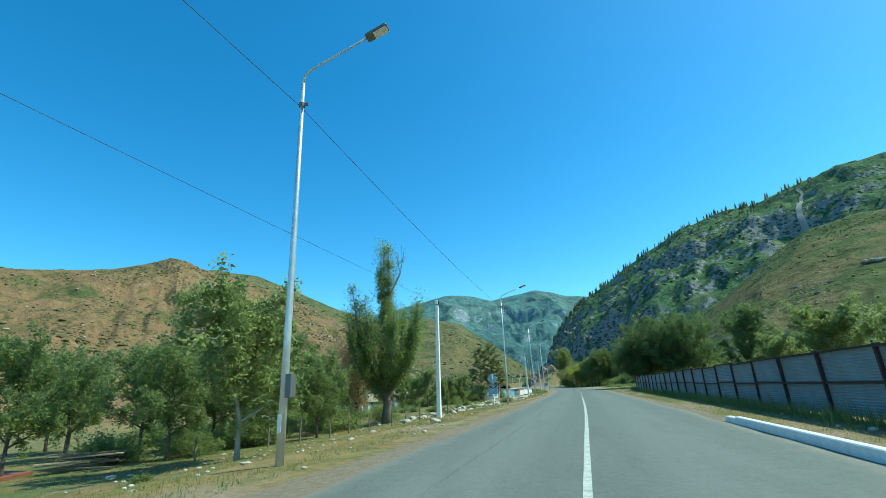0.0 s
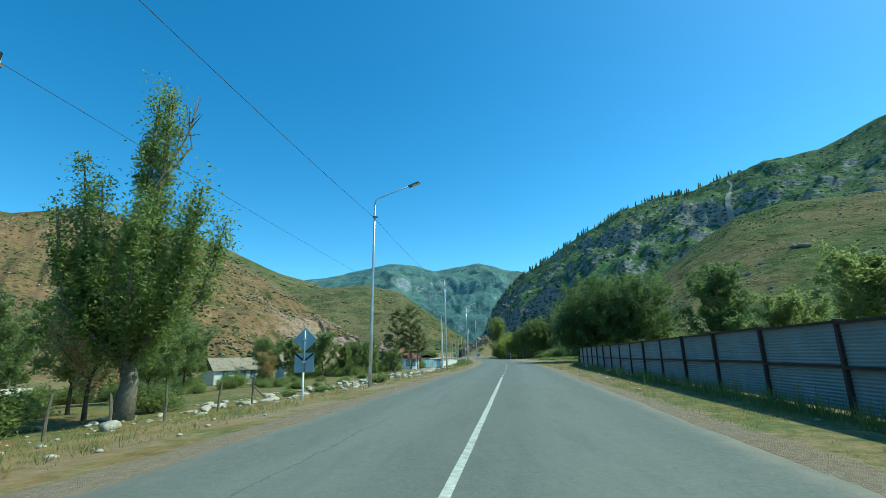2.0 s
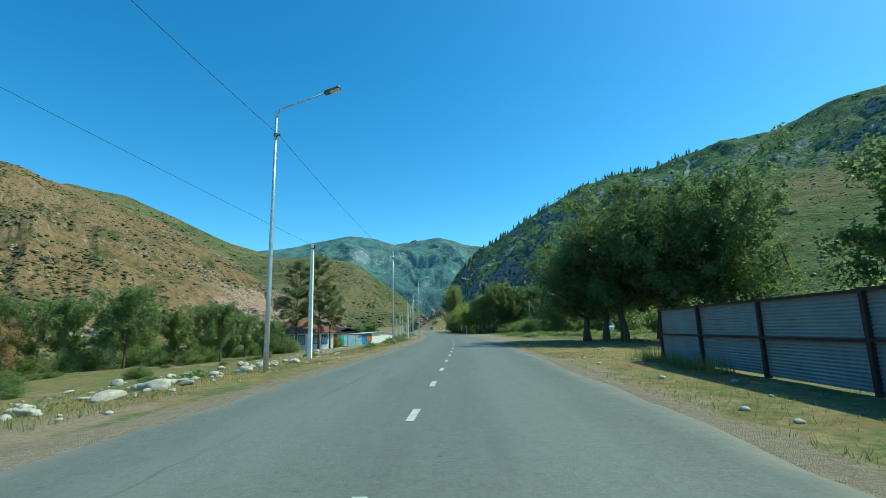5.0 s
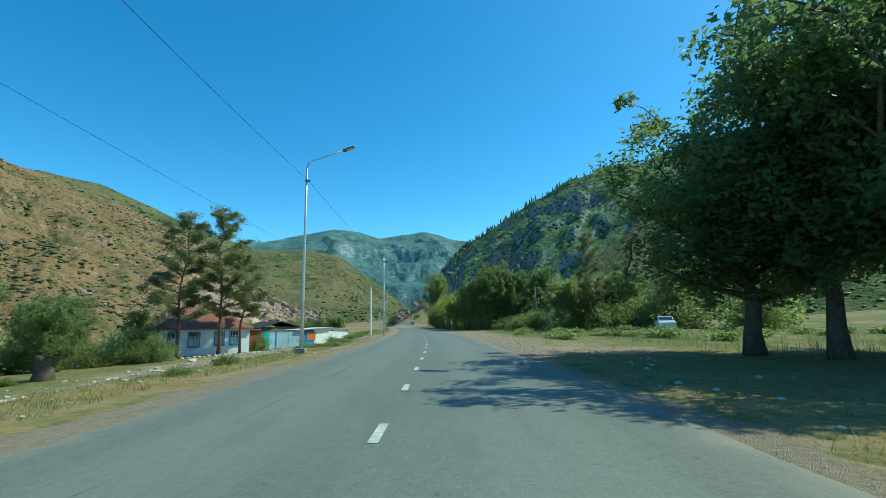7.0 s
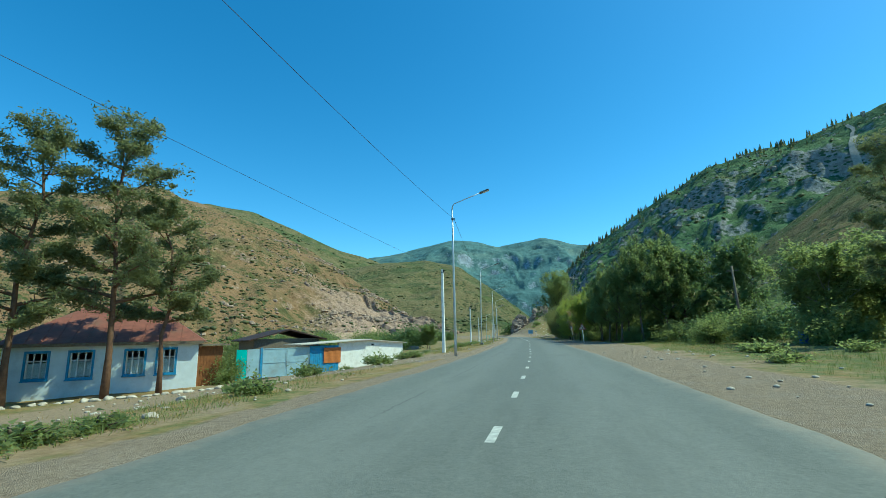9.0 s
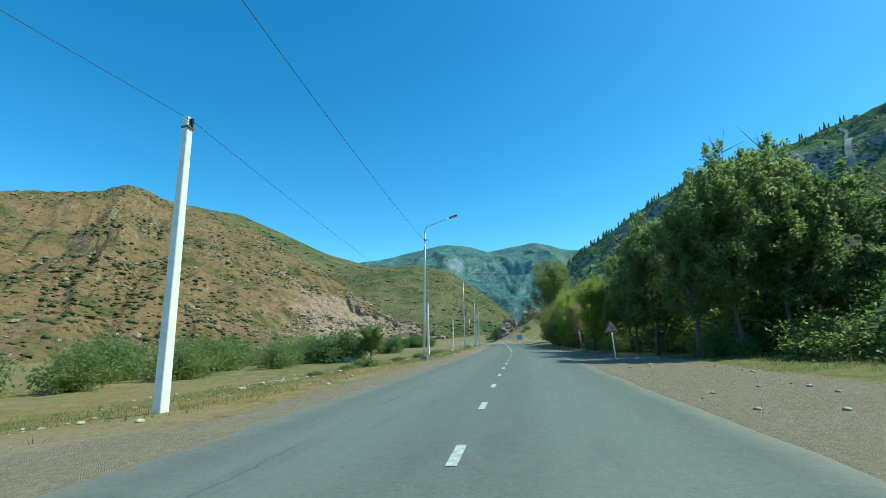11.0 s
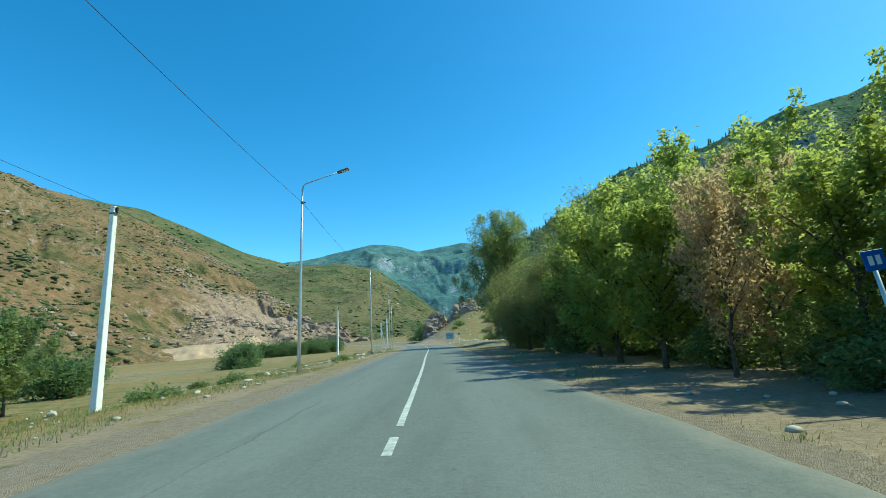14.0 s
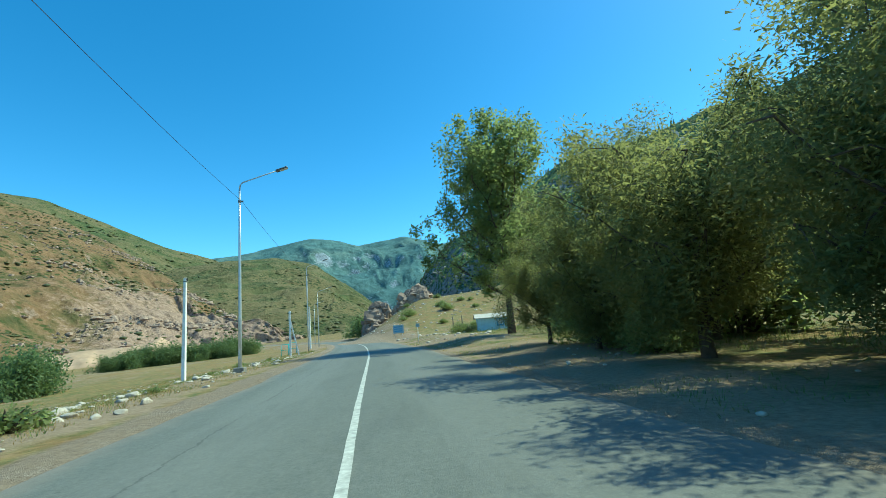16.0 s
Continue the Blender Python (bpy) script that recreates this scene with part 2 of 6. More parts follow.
def make_mountain(name, grass, dry, rock, rock_amt, dry_amt, shrub=None, scale=1.0, shrub_amt=0.5, bare=None):
    k = Mat(name, 0.95)
    k.p.inputs["Specular IOR Level"].default_value = 0.1
    geo = k.t.nodes.new("ShaderNodeNewGeometry")
    sep = k.n("ShaderNodeSeparateXYZ")
    k.link(geo.outputs["Normal"], sep.inputs[0])
    big, mid, fine = k.noise(0.006 * scale, 6, 0.62), k.noise(0.03 * scale, 6, 0.65), k.noise(0.16 * scale, 5, 0.7)
    var = lambda c, a: tuple(v * a for v in c)
    g = k.ramp(mid, [(0.3, var(grass, 0.6)), (0.7, var(grass, 1.35))])
    d = k.ramp(fine, [(0.3, var(dry, 0.72)), (0.7, var(dry, 1.25))])
    r = k.ramp(fine, [(0.3, var(rock, 0.5)), (0.7, var(rock, 1.4))])
    c = k.mix(k.mask(k.math("ADD", big, k.math("MULTIPLY", mid, 0.5)), 1.0 - dry_amt, 1.18 - dry_amt), g, d)
    steep = k.math("SUBTRACT", 1.0, sep.outputs["Z"])
    rk = k.mask(k.math("ADD", k.math("MULTIPLY", steep, 0.8), k.math("MULTIPLY", k.math("ADD", mid, fine), 0.5)), 0.98 - rock_amt, 1.1 - rock_amt)
    c = k.mix(rk, c, r)
    if shrub:
        v = k.n("ShaderNodeTexVoronoi", Scale=0.10 * scale)
        wrp = k.n("ShaderNodeMapping")
        wrp.inputs["Scale"].default_value = (1, 1, 1.8)
        k.link(k.co.outputs["Object"], wrp.inputs[0])
        k.link(wrp.outputs[0], v.inputs["Vector"])
        dots = k.math("SUBTRACT", 1.0, k.mask(k.math("ADD", v.outputs["Distance"], k.math("MULTIPLY", fine, 0.5)), 0.55, 0.70))
        here = k.mask(k.noise(0.011 * scale, 4, 0.6), 0.62 - shrub_amt * 0.3, 0.7 - shrub_amt * 0.3)
        c = k.mix(k.math("MULTIPLY", dots, here), c, shrub)
    if bare:
        run = k.noise(0.055, 5, 0.62, stretch=(1.0, 1.0, 0.22))
        c = k.mix(k.math("MULTIPLY", k.mask(run, 0.53, 0.66), 0.75), c, var(grass, 0.75))
        c = k.mix(k.math("MULTIPLY", k.math("SUBTRACT", 1.0, k.mask(run, 0.30, 0.38)), 0.5), c, var(dry, 1.6))
        b = k.ramp(fine, [(0.3, var(bare, 0.6)), (0.7, var(bare, 1.3))])
        c = k.mix(k.mask(k.math("ADD", k.attr("bare"), k.math("SUBTRACT", k.math("MULTIPLY", k.math("ADD", mid, fine), 0.8), 0.8)), 0.3, 0.62), c, b)
    k.color(c)
    k.bump(k.math("ADD", mid, k.math("MULTIPLY", fine, 0.6)), 1.0, 7.0 / scale)
    return k.m


M_GROUND, M_ASPHALT = make_ground(), make_asphalt()
M_LINE = plain("road_paint", (0.52, 0.52, 0.475), 0.7, 0, 0.35, 9.0, 0.2, (0.27, 0.27, 0.25))
M_GALV = plain("galvanised_steel", (0.62, 0.64, 0.65), 0.38, 0.55, 0.15, 3.0, 0.05)
M_LAMP = plain("lamp_grey", (0.16, 0.165, 0.17), 0.45, 0.3, 0.15, 5.0, 0.05)
M_CONC = plain("weathered_concrete", (0.52, 0.51, 0.47), 0.9, 0, 0.22, 5.0, 0.4, (0.36, 0.34, 0.3))
M_CONC_OLD = plain("dark_stained_concrete", (0.24, 0.235, 0.21), 0.95, 0, 0.3, 6.0, 0.5, (0.13, 0.12, 0.1))
M_WHITEWASH = plain("whitewash", (0.86, 0.85, 0.8), 0.85, 0, 0.1, 4.0, 0.3, (0.6, 0.57, 0.5))
M_WHITE = plain("white_paint", (0.8, 0.8, 0.78), 0.55, 0, 0.1, 5.0, 0.1)
M_BLUEWASH = plain("pale_blue_limewash", (0.42, 0.62, 0.72), 0.85, 0, 0.12, 2.0, 0.3, (0.32, 0.42, 0.45))
M_HOUSE_WHITE = plain("blueish_whitewash", (0.72, 0.79, 0.82), 0.85, 0, 0.1, 1.5, 0.3, (0.5, 0.56, 0.58))
M_BLUE = plain("blue_paint", (0.05, 0.27, 0.5), 0.5, 0, 0.25, 4.0, 0.1, (0.12, 0.22, 0.28))
M_TURQ = plain("turquoise_paint", (0.04, 0.45, 0.42), 0.5, 0, 0.2, 4.0, 0.1)
M_SKYSTEEL = plain("pale_blue_steel", (0.36, 0.52, 0.6), 0.45, 0.2, 0.15, 2.0, 0.06, (0.3, 0.36, 0.38))
M_ORANGE = plain("orange_cloth", (0.5, 0.17, 0.05), 0.8, 0, 0.2, 7.0, 0.2)
M_BROWNWOOD = plain("brown_boards", (0.22, 0.085, 0.03), 0.7, 0, 0.35, 5.0, 0.3)
M_GREYWOOD = plain("grey_old_wood", (0.2, 0.165, 0.125), 0.9, 0, 0.35, 8.0, 0.5)
M_REDROOF = plain("rust_red_roof", (0.25, 0.095, 0.068), 0.6, 0.1, 0.25, 3.0, 0.15, (0.2, 0.11, 0.08))
M_GREYROOF = plain("grey_asbestos_roof", (0.54, 0.5, 0.44), 0.9, 0, 0.2, 3.0, 0.3, (0.36, 0.31, 0.25))
M_BROWNROOF = plain("weathered_brown_roof", (0.33, 0.28, 0.22), 0.9, 0, 0.3, 3.0, 0.3, (0.16, 0.12, 0.09))
M_DARK = plain("dark_void", (0.02, 0.02, 0.022), 0.7, 0, 0.2, 5.0, 0.1)
M_RUSTPOST = plain("dark_rusty_steel", (0.055, 0.035, 0.032), 0.7, 0.2, 0.35, 6.0, 0.3, (0.11, 0.05, 0.03))
M_FENCE = plain("grey_blue_sheet", (0.225, 0.28, 0.31), 0.55, 0.2, 0.18, 1.2, 0.06, (0.235, 0.2, 0.17))
M_STONE = plain("pale_granite", (0.52, 0.46, 0.385), 0.9, 0, 0.34, 5.0, 0.7, (0.34, 0.28, 0.22))
M_WIRE = plain("black_cable", (0.03, 0.03, 0.035), 0.6, 0, 0.1, 3.0, 0.0)
M_BARK = plain("brown_bark", (0.13, 0.10, 0.075), 0.95, 0, 0.4, 5.0, 0.8)
M_PALEBARK = plain("pale_grey_bark", (0.34, 0.32, 0.27), 0.9, 0, 0.3, 5.0, 0.6)
M_POPBARK = plain("grey_brown_bark", (0.2, 0.175, 0.14), 0.92, 0, 0.45, 5.0, 0.7, (0.1, 0.08, 0.06))
M_PINEBARK = plain("pine_bark", (0.17, 0.095, 0.06), 0.95, 0, 0.35, 5.0, 0.8)
M_LEAF = foliage("broad_leaf", (0.065, 0.092, 0.038), (0.165, 0.2, 0.075), 0.3, 0.55)
M_LEAF_D = foliage("dark_leaf", (0.042, 0.078, 0.032), (0.128, 0.175, 0.065), 0.1, 0.4)
M_LEAF_Y = foliage("yellowish_leaf", (0.085, 0.115, 0.03), (0.23, 0.25, 0.06), 0.6, 0.66)
M_LEAF_W = foliage("willow_leaf", (0.065, 0.08, 0.03), (0.168, 0.17, 0.06), 0.5, 0.55)
M_POPLAR = foliage("poplar_leaf", (0.065, 0.10, 0.03), (0.16, 0.2, 0.065), 0.2, 0.52)
M_NEEDLE = foliage("pine_needle", (0.06, 0.083, 0.036), (0.16, 0.172, 0.075), 0.5, 0.42)
M_BUSH = foliage("bush_leaf", (0.066, 0.094, 0.034), (0.178, 0.208, 0.075), 0.3, 0.55)
M_DEADLEAF = foliage("withered_leaf", (0.16, 0.13, 0.06), (0.40, 0.27, 0.15), 0.3, 0.5)
M_GRASS = foliage("grass_blade", (0.07, 0.10, 0.025), (0.16, 0.19, 0.06), 0.6, 0.3)
M_STRAW = foliage("dry_grass_blade", (0.16, 0.11, 0.035), (0.29, 0.205, 0.075), 0.2, 0.3)
M_SIGNBACK = plain("blue_grey_sign_back", (0.27, 0.39, 0.46), 0.45, 0.3, 0.12, 3.0, 0.05)
M_RED = plain("sign_red", (0.42, 0.06, 0.04), 0.5, 0, 0.1, 5.0, 0.0)
M_BLACK = plain("black_paint", (0.015, 0.015, 0.017), 0.5, 0, 0.1, 5.0, 0.0)
M_SIGNBLUE = plain("sign_blue", (0.02, 0.11, 0.42), 0.5, 0, 0.1, 5.0, 0.0)
M_SAND = plain("sandy_bank", (0.46, 0.315, 0.21), 0.95, 0, 0.25, 0.2, 0.6, (0.4, 0.3, 0.2))
M_CARWHITE = plain("white_car_paint", (0.75, 0.76, 0.78), 0.25, 0.0, 0.04, 3.0, 0.0)
M_GLASS = plain("dark_window_glass", (0.03, 0.045, 0.055), 0.08, 0, 0.1, 3.0, 0.0)
M_PANE = Mat("window_pane", 0.05)
M_PANE.p.inputs["Transmission Weight"].default_value = 1.0
M_PANE.p.inputs["IOR"].default_value = 1.1
M_PANE.color((0.75, 0.85, 0.88))
M_PANE = M_PANE.m
M_RUBBER = plain("tyre_rubber", (0.02, 0.02, 0.02), 0.8, 0, 0.2, 9.0, 0.2)
M_HILL_BROWN = make_mountain("brown_hillside", (0.1, 0.115, 0.045), (0.238, 0.148, 0.08), (0.29, 0.21, 0.155), 0.2, 0.44, (0.07, 0.085, 0.03), 1.5, 0.55, (0.36, 0.25, 0.185))
M_HILL_ROCK = plain("pinkish_rock", (0.35, 0.255, 0.195), 0.95, 0, 0.45, 0.25, 0.6, (0.2, 0.15, 0.12))
M_SCREE = plain("grey_scree", (0.27, 0.265, 0.245), 0.95, 0, 0.25, 0.3, 0.5, (0.28, 0.27, 0.24))
M_SHRUB = foliage("hillside_shrub", (0.05, 0.062, 0.024), (0.1, 0.108, 0.04), 0.3, 0.15)
M_GREYROCK = plain("grey_cliff_rock", (0.25, 0.24, 0.21), 0.95, 0, 0.35, 0.2, 0.6, (0.16, 0.15, 0.13))
M_HILL_GREEN = make_mountain("green_ridge", (0.082, 0.108, 0.042), (0.165, 0.14, 0.07), (0.2, 0.17, 0.145), 0.18, 0.38, (0.05, 0.075, 0.03), 1.0, 0.6)
M_HILL_NEAR = make_mountain("olive_hillside", (0.095, 0.125, 0.042), (0.18, 0.142, 0.068), (0.25, 0.21, 0.18), 0.14, 0.29, (0.055, 0.08, 0.025), 1.6, 0.4)
M_MTN_RIGHT = make_mountain("rocky_mountain", (0.085, 0.145, 0.066), (0.15, 0.16, 0.085), (0.25, 0.255, 0.25), 0.2, 0.22, (0.05, 0.09, 0.05), 0.9, 0.8)
# Grass and rock colours shifted to blue-green to stand in for distance haze.
M_MTN_FAR = make_mountain("haze_tinted_mountain", (0.095, 0.175, 0.175), (0.13, 0.195, 0.175), (0.25, 0.295, 0.34), 0.15, 0.22, None, 0.4)
M_OUTCROP = make_mountain("dark_red_rock", (0.1, 0.12, 0.04), (0.2, 0.13, 0.08), (0.24, 0.16, 0.12), 0.45, 0.2, None, 6.0)


# ---- the road's line and the lie of the land ----
LINE_Y = np.array([-400, -120, -60, -25, 7, 25, 50, 66, 85, 104, 120, 140, 157, 176, 188, 200, 220, 248, 275, 300, 330, 370, 430, 520, 700.0])
LINE_X = np.array([-44, -16.5, -10.3, -6.9, -3.95, -2.38, -0.5, 0.7, 1.88, 2.74, 3.05, 2.85, 2.3, 1.72, 1.25, 0.5, -0.95, -2.95, -5.8, -9.8, -16.5, -29, -56, -104, -210.0])
LINE_S = np.gradient(LINE_X, LINE_Y)


def cx(y):
    """x of the road's centre line."""
    y = np.clip(np.asarray(y, float), LINE_Y[0], LINE_Y[-1] - 1e-6)
    i = np.clip(np.searchsorted(LINE_Y, y, side="right") - 1, 0, len(LINE_Y) - 2)
    h = LINE_Y[i + 1] - LINE_Y[i]
    s = (y - LINE_Y[i]) / h
    return ((1 + 2 * s) * (1 - s) ** 2 * LINE_X[i] + s * (1 - s) ** 2 * h * LINE_S[i]
            + s * s * (3 - 2 * s) * LINE_X[i + 1] + s * s * (s - 1) * h * LINE_S[i + 1])


SIDE_U = np.array([-600, -300, -120, -60, -30, -17, -12, -8.5, -6.6, -4.0, -3.7, 3.7, 4.0, 9, 30, 80, 200, 600.0])
SIDE_Z = np.array([-2, -5.5, -4.8, -2.6, -1.7, -1.25, -0.85, -0.22, -0.10, -0.04, -0.08, -0.08, -0.04, -0.02, 0.25, 2.0, 9, 30.0])


def smooth(a, b, v):
    s = np.clip((v - a) / (b - a), 0, 1)
    return s * s * (3 - 2 * s)


def land(x, y):
    x, y = np.asarray(x, float), np.asarray(y, float)
    u = x - cx(y)
    z = np.interp(u, SIDE_U, SIDE_Z)
    rough = smooth(4.6, 9, np.abs(u))
    z = z + rough * (fbm(x * 0.35, y * 0.35, 4, 3) - 0.5) * 0.22 + rough * smooth(14, 60, np.abs(u)) * (fbm(x * 0.05, y * 0.05, 4, 8) - 0.5) * 1.6
    bank = smooth(-15, 6, x) * smooth(283, 352, y) * (1 - smooth(520, 700, y))
    z = z + bank * (9.5 + 7 * smooth(10, 60, x)) * (0.8 + 0.4 * fbm(x * 0.04, y * 0.04, 3, 5))
    z = z + smooth(5, 9, u) * smooth(225, 262, y) * 0.6
    return z


def zat(x, y):
    return float(land(np.array([x]), np.array([y]))[0])


def axis(steps):
    out = [steps[0][0]]
    for (a, _), (b, d) in zip(steps, steps[1:]):
        n = max(1, int(round((b - a) / d)))
        out += [a + (b - a) * (k + 1) / n for k in range(n)]
    return np.array(out, float)


gu = axis([(-3000, 0), (-400, 130), (-120, 14), (-40, 3), (-14, 1), (-3.6, 0.4), (3.6, 3.6), (14, 0.4), (40, 1.3), (120, 5), (400, 20), (3000, 130)])
gy = axis([(-900, 0), (-60, 60), (-10, 5), (275, 0.75), (420, 4), (900, 30), (4900, 250)])
U, Y = np.meshgrid(gu, gy)
Xg = U + cx(Y)
ground_me = mesh_from("ground", np.stack([Xg, Y, land(Xg, Y)], -1).reshape(-1, 3), grid_faces(len(gy), len(gu)), M_GROUND, True)
lay = smooth(102, 114, Y) * (1 - smooth(176, 190, Y))          # gravel lay-by along the right verge
left_w, right_w = 4.75 + 0.6 * (fbm(Y * 0.05, Y * 0, 3, 77) - 0.5), 4.2 + lay * (2.8 + 2.4 * smooth(135, 158, Y))
gravel = np.where(U < 0, 1 - smooth(left_w - 0.5, left_w + 0.9, -U), 1 - smooth(right_w - 0.3, right_w + 1.2, U))
drive_u = np.interp(Y, [98, 106, 113, 120, 126, 131, 138, 146], [-17, -14.5, -12.3, -10.6, -9.6, -8.2, -6.2, -4.8])   # drive in front of the house
gravel = np.maximum(gravel, 0.95 * (1 - smooth(0.7, 1.6, np.abs(U - drive_u))) * smooth(96, 104, Y) * (1 - smooth(144, 150, Y)))
earth = 0.8 * (1 - smooth(0.0, 2.0, U - drive_u + 0.8)) * smooth(104, 116, Y) * (1 - smooth(140, 150, Y)) * (1 - smooth(16, 22, -U)) + 0.35 * smooth(4.6, 5.6, -U) * (1 - smooth(6.2, 8.5, -U))
earth = earth + 0.6 * smooth(4.2, 5.2, U) * (1 - smooth(9, 13, U)) * (smooth(176, 184, Y) + 0.8 * smooth(98, 106, Y) * (1 - smooth(150, 160, Y))) + 0.3 * smooth(4.0, 4.6, U) * (1 - smooth(5.2, 6.5, U)) + 0.4 * smooth(5, 6.5, -U) * (1 - smooth(12, 16, -U)) * smooth(196, 214, Y)
gravel = np.maximum(gravel, 0.4 * smooth(-28, -34, U) * (1 - smooth(-60, -90, U)) * smooth(200, 240, Y))
dry = np.where(U < 0, 0.12 - 0.22 * smooth(15, 20, -U) * (1 - smooth(110, 140, Y)) - 0.02 * smooth(140, 170, Y) + 0.4 * fbm(Xg * 0.06, Y * 0.06, 3, 21) + 0.2 * smooth(5, 8, -U) * (1 - smooth(9, 13, -U)), 0.1 + 0.25 * fbm(Xg * 0.08, Y * 0.08, 3, 31)) + 0.12 * smooth(255, 300, Y) + 0.25 * smooth(4.5, 6, U) * (1 - smooth(10, 16, U)) * (1 - smooth(98, 106, Y)) * smooth(60, 85, Y) - 0.25 * smooth(9, 12, U) * smooth(100, 108, Y) * (1 - smooth(140, 150, Y))
for nm, arr in (("gravel", gravel), ("dry", dry), ("earth", earth)):
    ground_me.attributes.new(nm, "FLOAT", "POINT").data.foreach_set("value", arr.astype(np.float32).ravel())
put("ground", ground_me, label="dry meadow with gravel verges beside the road", category="ground", kind="structure")

# road: a slightly crowned sheet with crumbling edges
ru = np.array([-4.15, -3.9, -3.5, -2.5, -1.2, 0, 1.2, 2.5, 3.5, 3.9, 4.15])
ry = axis([(-300, 0), (-20, 20), (270, 1.0), (420, 5), (650, 20)])
RU, RY = np.meshgrid(ru, ry)
ragged = np.where(np.abs(RU) > 3.8, (fbm(RY * 0.5, RU * 3, 4, 11) - 0.5) * 0.5, 0)
RZ = 0.002 - 0.004 * np.abs(RU) + np.where(np.abs(RU) > 4.0, -0.06, 0)
ragged = ragged + np.where(RU < -3.3, 0.35 * smooth(120, 150, RY), 0)      # the left edge has crumbled back
road_me = mesh_from("road", np.stack([RU + ragged + cx(RY), RY, RZ], -1).reshape(-1, 3), grid_faces(len(ry), len(ru)), M_ASPHALT, True)
road_me.attributes.new("across", "FLOAT", "POINT").data.foreach_set("value", RU.astype(np.float32).ravel())
road = put("road", road_me, label="two-lane road of worn grey asphalt", category="road", kind="structure")


def strip(y0, y1, width, step=1.0):
    ys = np.linspace(y0, y1, max(2, int((y1 - y0) / step) + 1))
    x, s = cx(ys), (cx(ys + 0.1) - cx(ys - 0.1)) / 0.2
    nx = 1 / np.sqrt(1 + s * s)
    wob = 0.012 * (vnoise(ys * 2.1, ys * 0, 4) - 0.5)
    a = np.stack([x - nx * width / 2 + wob, ys + s * nx * width / 2, np.full_like(ys, 0.008)], 1)
    b = np.stack([x + nx * width / 2 + wob, ys - s * nx * width / 2, np.full_like(ys, 0.008)], 1)
    return mesh_from("line", np.stack([a, b], 1).reshape(-1, 3), grid_faces(len(ys), 2), M_LINE)


put("solid_line", strip(-60, 51.2, 0.115), road, "solid white centre line")
y = 53.0
while y < 190:
    put("line_dash", strip(y - 0.5, y + 0.5, 0.125), road)
    y += 4.02
put("solid_line", strip(191, 330, 0.115), road, "solid white centre line")


# ---- mountains ----
EYE = np.array([3.4, 97.0, 1.3])


def ridge(name, crest, foot, cols, rows, mat, label, amp, gully, seed, back=0.5, power=0.9, crest_rough=0.02):
    """A mountainside between a foot line and a crest line, each given as (azimuth, elevation, distance)."""
    def curve(pts):
        a = np.array(pts, float)
        s = np.linspace(0, 1, len(a))
        q = np.linspace(0, 1, cols)
        o = np.stack([np.interp(q, s, a[:, k]) for k in range(3)], 1)
        ker = np.ones(max(3, cols // 40)) / max(3, cols // 40)
        for k in range(3):
            p = np.pad(o[:, k], len(ker), mode="edge")
            o[:, k] = np.convolve(p, ker, "same")[len(ker):-len(ker)]
        az, el, d = np.radians(o[:, 0]), np.radians(o[:, 1]), o[:, 2]
        return np.stack([EYE[0] + d * np.sin(az), EYE[1] + d * np.cos(az), EYE[2] + d * np.tan(el)], 1)
    c, f = curve(crest), curve(foot)
    v = np.concatenate([np.linspace(0, 1, rows), 1 + np.linspace(0.06, 1, rows // 4)])
    V, Q = v[:, None], np.linspace(0, 1, cols)[None, :]
    front = np.clip(V, 0, 1)[..., None]
    pos = f[None] + (c - f)[None] * front
    pos[..., 2] = f[None, :, 2] + (c - f)[None, :, 2] * front[..., 0] ** power
    behind = np.clip(V - 1, 0, None)
    out = c[:, :2] - EYE[None, :2]
    out = out / np.linalg.norm(out, axis=1, keepdims=True)
    high = np.maximum(c[:, 2], 20)
    pos[..., :2] += out[None] * (behind * high[None] * 2.0)[..., None]
    pos[..., 2] -= behind * high[None] * back * 2
    span = np.linalg.norm(np.diff(c[:, :2], axis=0), axis=1).sum()
    along = Q * span + 0 * V
    up = V * np.linalg.norm(c[cols // 2] - f[cols // 2]) + 0 * Q
    warp = 0.8 * fbm(along / gully * 0.9, up / gully * 0.9, 4, seed + 9)
    g = fbm(along / (gully * 2.2) + warp, up / (gully * 3) + warp, 6, seed, True) - 0.6
    n = fbm(pos[..., 0] / gully * 1.7, pos[..., 1] / gully * 1.7 + pos[..., 2] / gully, 6, seed + 40) - 0.5
    fade = np.sin(np.pi * np.clip(front[..., 0] * 0.93 + 0.05, 0, 1)) ** 0.7
    pos[..., 2] += (g * 0.7 + n * 1.3) * amp * (fade * (1 - crest_rough * 4) + crest_rough * 4 * (V > 0.8) * 0.6) * (V <= 1.0001)
    shift = (g + n) * amp * 0.7 * fade * (V <= 1.0001)
    pos[..., 0] -= out[None, :, 0] * shift
    pos[..., 1] -= out[None, :, 1] * shift
    me = mesh_from(name, pos.reshape(-1, 3), grid_faces(len(v), cols), mat, True)
    if name == "hill_brown":      # the lower slope towards the gorge is bare and rocky
        bare = np.clip((Q - 0.6) * 5, 0, 1) * np.clip((0.85 - V) * 2.5, 0, 1)
        me.attributes.new("bare", "FLOAT", "POINT").data.foreach_set("value", (bare + 0 * V).astype(np.float32).ravel())
    ob = put(name, me, label=label, category="mountain", kind="structure")
    return ob, pos


